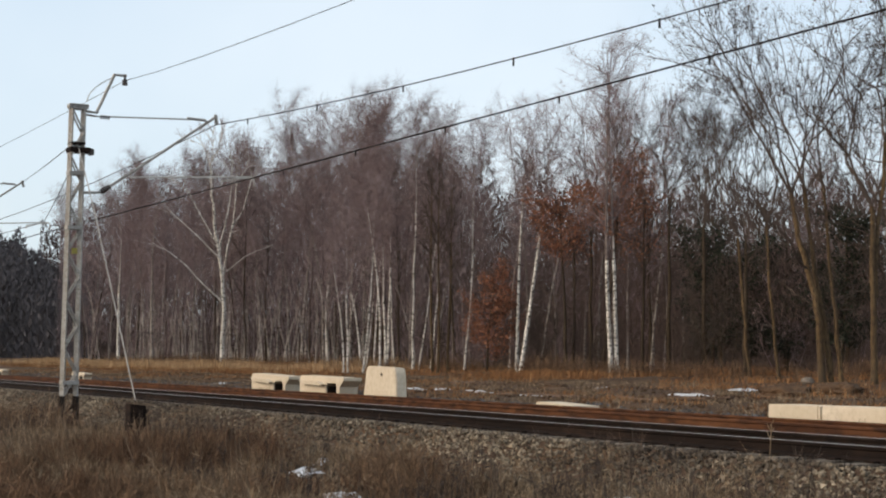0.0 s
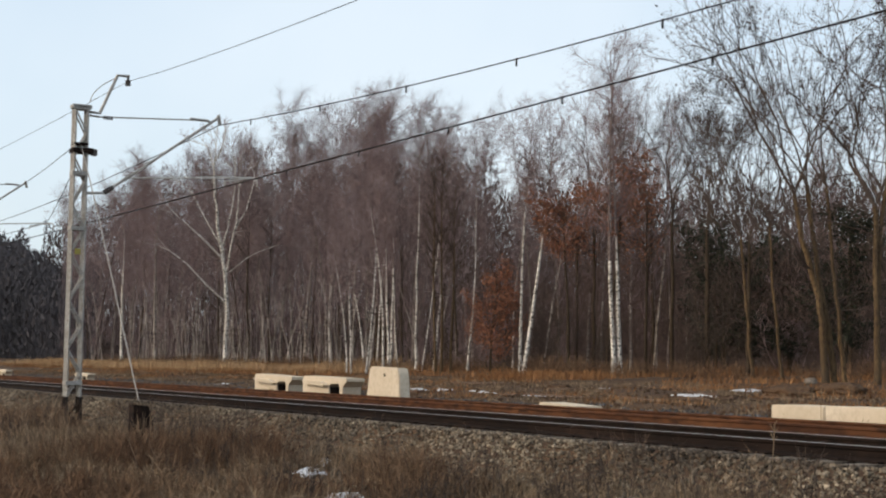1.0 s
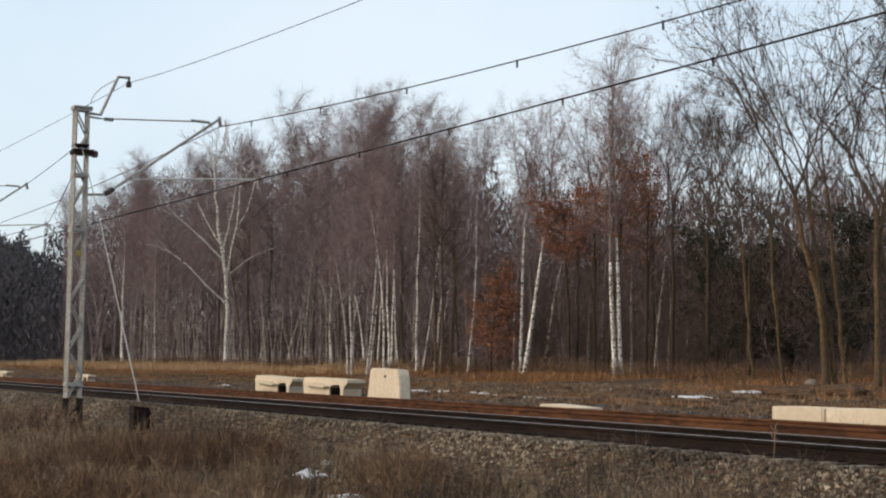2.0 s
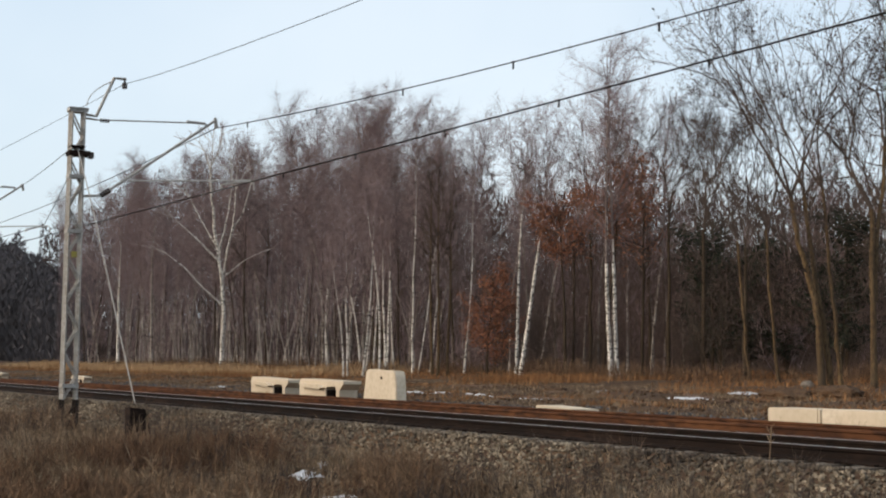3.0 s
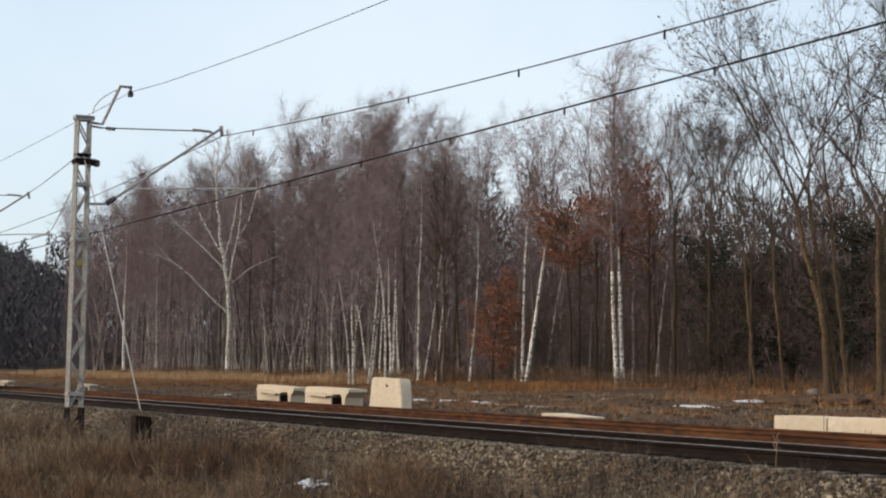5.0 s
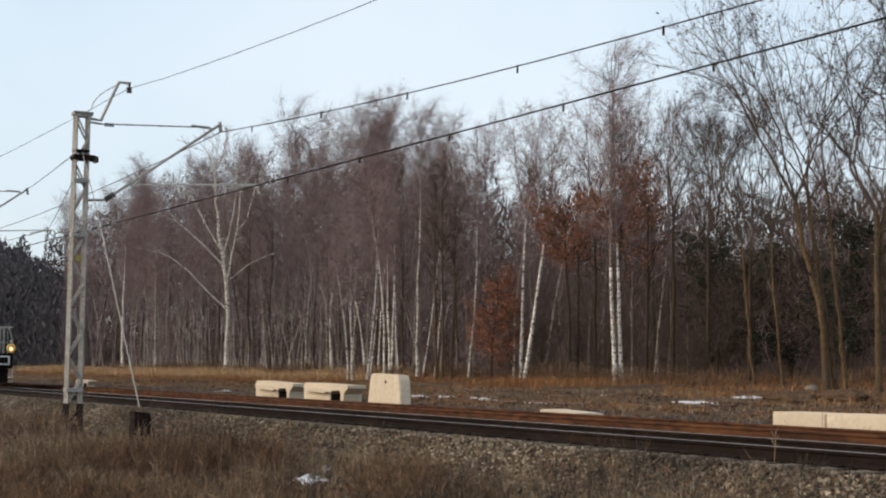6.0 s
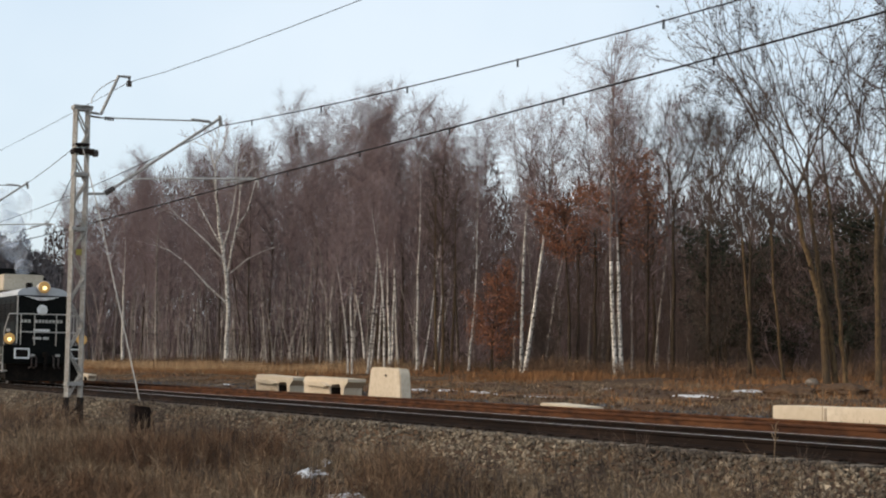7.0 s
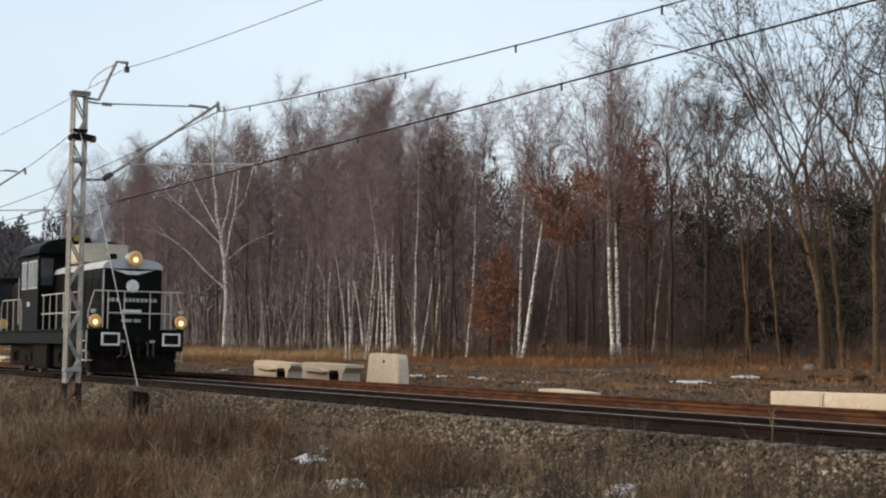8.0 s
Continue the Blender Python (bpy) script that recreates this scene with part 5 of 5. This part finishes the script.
make_blades("dry_grass", "orange-brown dry grass strip before the wood", DRY_GRASS, scatter(4, 5600, -180, -30, 32, 52, -0.02, 0.14), 0.38, 0.028, 21, lean=0.7, spread=0.25)
make_blades("straw_grass", "tall pale straw grass before the birches", STRAW, scatter(43, 2600, -185, -84, 34, 47.5, -0.12, 0.12), 0.62, 0.034, 44, lean=0.5, spread=0.3, per=6)
make_blades("tufted_grass", "scattered orange tufts on the bare ground", DRY_GRASS, scatter(41, 1500, -120, -24, 23.5, 35, 0.12, 0.22), 0.24, 0.024, 42, lean=0.9, spread=0.3)
make_blades("dead_grass", "dark dead grass and litter beyond the tracks", WEEDS, scatter(14, 6000, -130, -22, 19.8, 36, -0.2, 0.5), 0.15, 0.022, 24, lean=1.0, per=5)
make_blades("short_grass", "thin matted dead grass on the near verge", WEEDS, scatter(9, 3300, -60, -10, 4, 11.5, -0.25, 0.45), 0.13, 0.012, 23, lean=1.2, spread=0.2, per=8)
make_brush("red_weeds", "rusty brown dead weeds round the mast foot", RED_WEEDS, scatter(18, 2300, -44, -15, 3.4, 9.4, 0.05, 0.28), 0.68, 0.013, 28, stems=6, shoots=5)
make_brush("grey_weeds", "grey-brown dead branching weeds on the verge", WEEDS, scatter(19, 1500, -34, -11, 5.0, 10.4, 0.05, 0.45), 0.46, 0.012, 29, stems=5, shoots=6)
make_brush("dry_stalks", "tall dark dead stalks on the near verge", TWIG_DARK, scatter(17, 190, -36, -11, 6.2, 10.6, 0.1, 0.9), 0.78, 0.016, 27, stems=4, shoots=10, lean=0.12)


make_brush("pale_stalks", "pale dry weed stalks standing over the near verge", STALK, scatter(61, 200, -40, -19, 5.2, 9.0, 0.0, 0.6), 0.85, 0.015, 62, stems=3, shoots=6, lean=0.16)
make_brush("dark_weeds", "dark dead weeds where the verge meets the ballast", TWIG_DARK, scatter(63, 260, -11.2, -8.0, 6.4, 9.9, -0.15, 0.7), 0.52, 0.011, 64, stems=5, shoots=7, lean=0.25)
make_brush("slope_weeds", "sparse dark weeds rooted in the ballast slope", TWIG_DARK, scatter(65, 170, -11.8, -8.0, 9.6, 11.3, -0.1, 0.7), 0.34, 0.010, 66, stems=5, shoots=7, lean=0.3)
make_brush("edge_brush", "reddish dead brush along the wood's edge", RED_WEEDS, scatter(33, 1100, -150, -36, 42, 49, 0.0, 0.2), 1.1, 0.026, 34, stems=6, shoots=6, lean=0.3)
make_brush("line_brush", "low dead brush between the tracks and the wood", WEEDS, scatter(35, 700, -110, -24, 22, 36, 0.1, 0.3), 0.35, 0.020, 36, stems=5, shoots=5, lean=0.5)


def make_clumps():
    """Tall dead weeds that stand alone before the ballast."""
    rng = random.Random(52)
    for x, y, h in ((-26.0, 9.0, 1.15), (-24.3, 9.3, 0.95), (-18.8, 9.0, 1.05), (-20.1, 10.2, 0.7), (-14.2, 9.0, 1.0), (-14.0, 9.5, 0.8), (-12.2, 9.2, 0.95), (-11.4, 9.6, 0.9), (-10.2, 9.4, 1.05), (-27.0, 8.6, 1.0), (-20.4, 8.8, 0.85)):
        w = Wood(rng.randrange(999))
        for _ in range(9):
            p = Vector((rng.gauss(0, 0.07), rng.gauss(0, 0.07), -0.05))
            pts, d = w.bent(p, Vector((rng.gauss(0, 0.10), rng.gauss(0, 0.10), 1)).normalized(), h * rng.uniform(0.5, 1.0), 4, 0.06, 0.0)
            w.strip(pts, 0.012)
            for j in range(1, 5):
                for _ in range(5):
                    w.twig(pts[j - 1].lerp(pts[j], rng.random()), w.way(d, 0.55), rng.uniform(0.06, 0.20), 0.007)
        ob = new("weed_clump", mesh_of("weed_clump", w.cv, w.cf, TWIG_DARK if h > 0.9 else WEEDS))
        ob.location = (x, y, ground_z(x, y))
        tagged(ob, "tall dead branching weed clump on the verge", "weeds", "weed clumps")


make_clumps()


def make_heaps():
    """Low dark heaps of dug soil beyond the tracks."""
    for x, y, lx, ly, h in ((-36.9, 31.5, 1.1, 0.8, 0.36), (-35.2, 32.0, 0.9, 0.7, 0.30), (-46.8, 29.5, 0.8, 0.5, 0.22)):
        bm = bmesh.new()
        bmesh.ops.create_icosphere(bm, subdivisions=4, radius=1)
        for v in bm.verts:
            k = 1 + 0.30 * noise.noise(v.co * 2.1 + Vector((x, 0, 0))) + 0.13 * noise.noise(v.co * 6 + Vector((0, x, 0)))
            v.co = Vector((v.co.x * lx * k, v.co.y * ly * k, v.co.z * h * k))
        ob = part("dirt_mound", bm, SOIL, None)
        ob.location = (x, y, ground_z(x, y) - 0.05)
        tagged(ob, "low heap of dark dug soil and roots", "dirt mound", "dug soil")


make_heaps()


def make_scraps():
    """Old boards left on the bare ground, one boulder and a few lone stalks."""
    rng = random.Random(6)
    for k in range(16):
        x, y = rng.uniform(-66, -28), rng.uniform(22.5, 32)
        ln, wd = rng.uniform(0.5, 1.5), rng.uniform(0.07, 0.14)
        ob = part("board_scrap", boxes((-ln, ln, -wd, wd, -0.02, 0.03), bevel=0.008), SCRAP, None)
        ob.matrix_basis = pose(x, y, ground_z(x, y) + 0.05, rng.uniform(-6, 6), rng.uniform(-4, 4), rng.uniform(-40, 40))
        tagged(ob, "weathered brown board lying on bare ground", "board", "scattered boards")
    bm = bmesh.new()
    bmesh.ops.create_icosphere(bm, subdivisions=3, radius=0.26)
    for v in bm.verts:
        v.co *= 1 + 0.45 * noise.noise(v.co * 2.2 + Vector((3, 1, 7)))
        v.co.z *= 0.62
    ob = part("boulder", bm, OLD_CONCRETE, None)
    ob.location = (-45.4, 39.7, ground_z(-45.4, 39.7) + 0.10)
    tagged(ob, "pale rounded boulder at the foot of a robinia", "boulder")
    for x, y, h, lean in ((-13.8, 11.5, 0.45, 3), (-23.4, 20.7, 0.75, -2), (-27.4, 8.6, 0.7, 5), (-19.0, 10.6, 0.5, -6)):
        t = tube(bmesh.new(), [(0, 0, -0.05), (0.01, 0.01, h * 0.5), (0.03, 0.0, h)], 0.006, 5)
        for q in range(5):
            z = h * (0.55 + 0.1 * q)
            tube(t, [(0.01, 0, z), (0.05 * (-1) ** q, 0.02, z + 0.07)], 0.004, 4)
        ob = part("dry_stalk", t, WEEDS, None)
        ob.matrix_basis = pose(x, y, ground_z(x, y), lean, lean, 30 * h)
        tagged(ob, "single tall dry weed stalk", "weed stalk", "lone stalks")


make_scraps()


def make_snow():
    for x, y, rx, ry, turn, seed in SNOW_SPOTS:
        bm = bmesh.new()
        n = 36
        rings = []
        c, s = math.cos(radians(turn)), math.sin(radians(turn))
        for f in (1.0, 0.8, 0.4):
            ring = []
            for i in range(n):
                a = 6.28319 * i / n
                k = f * (0.75 + 0.6 * noise.noise(Vector((math.cos(a) * 1.8, math.sin(a) * 1.8, seed))) + 0.4 * noise.noise(Vector((math.cos(a) * 5, math.sin(a) * 5, seed + 9))))
                u, v = rx * k * math.cos(a), ry * k * math.sin(a)
                px, py = x + u * c - v * s, y + u * s + v * c
                ring.append(bm.verts.new((px, py, ground_z(px, py) + (1 - f) * 0.03 + (0.02 if f < 1 else -0.015))))
            rings.append(ring)
        top = bm.verts.new((x, y, ground_z(x, y) + 0.08))
        for a, b in zip(rings, rings[1:]):
            for i in range(n):
                bm.faces.new((a[i], a[(i + 1) % n], b[(i + 1) % n], b[i]))
        for i in range(n):
            bm.faces.new((rings[-1][i], rings[-1][(i + 1) % n], top))
        ob = part("snow_patch", bm, SNOW, None)
        tagged(ob, "thin remnant of dirty old snow on the ground", "snow", "snow patches")


make_snow()


# ---- what moves ----
def motions():
    v = 10.93
    for ob in (loco, wagon):
        walk(ob, [(t, pose(-42.71 + v * (t - 8.0), TRACK_Y, 0)) for t in (0.0, 2.0, 4.0, 6.0, 8.0)])
    for k, (ob, x, y, z) in enumerate(smoke):
        walk(ob, [(t, pose(-42.71 + x + v * (t - 8.0), TRACK_Y + y, z, 0, 0, 25 * math.sin(t * 1.3 + k))) for t in (0.0, 2.0, 4.0, 6.0, 7.0, 8.0)])


motions()
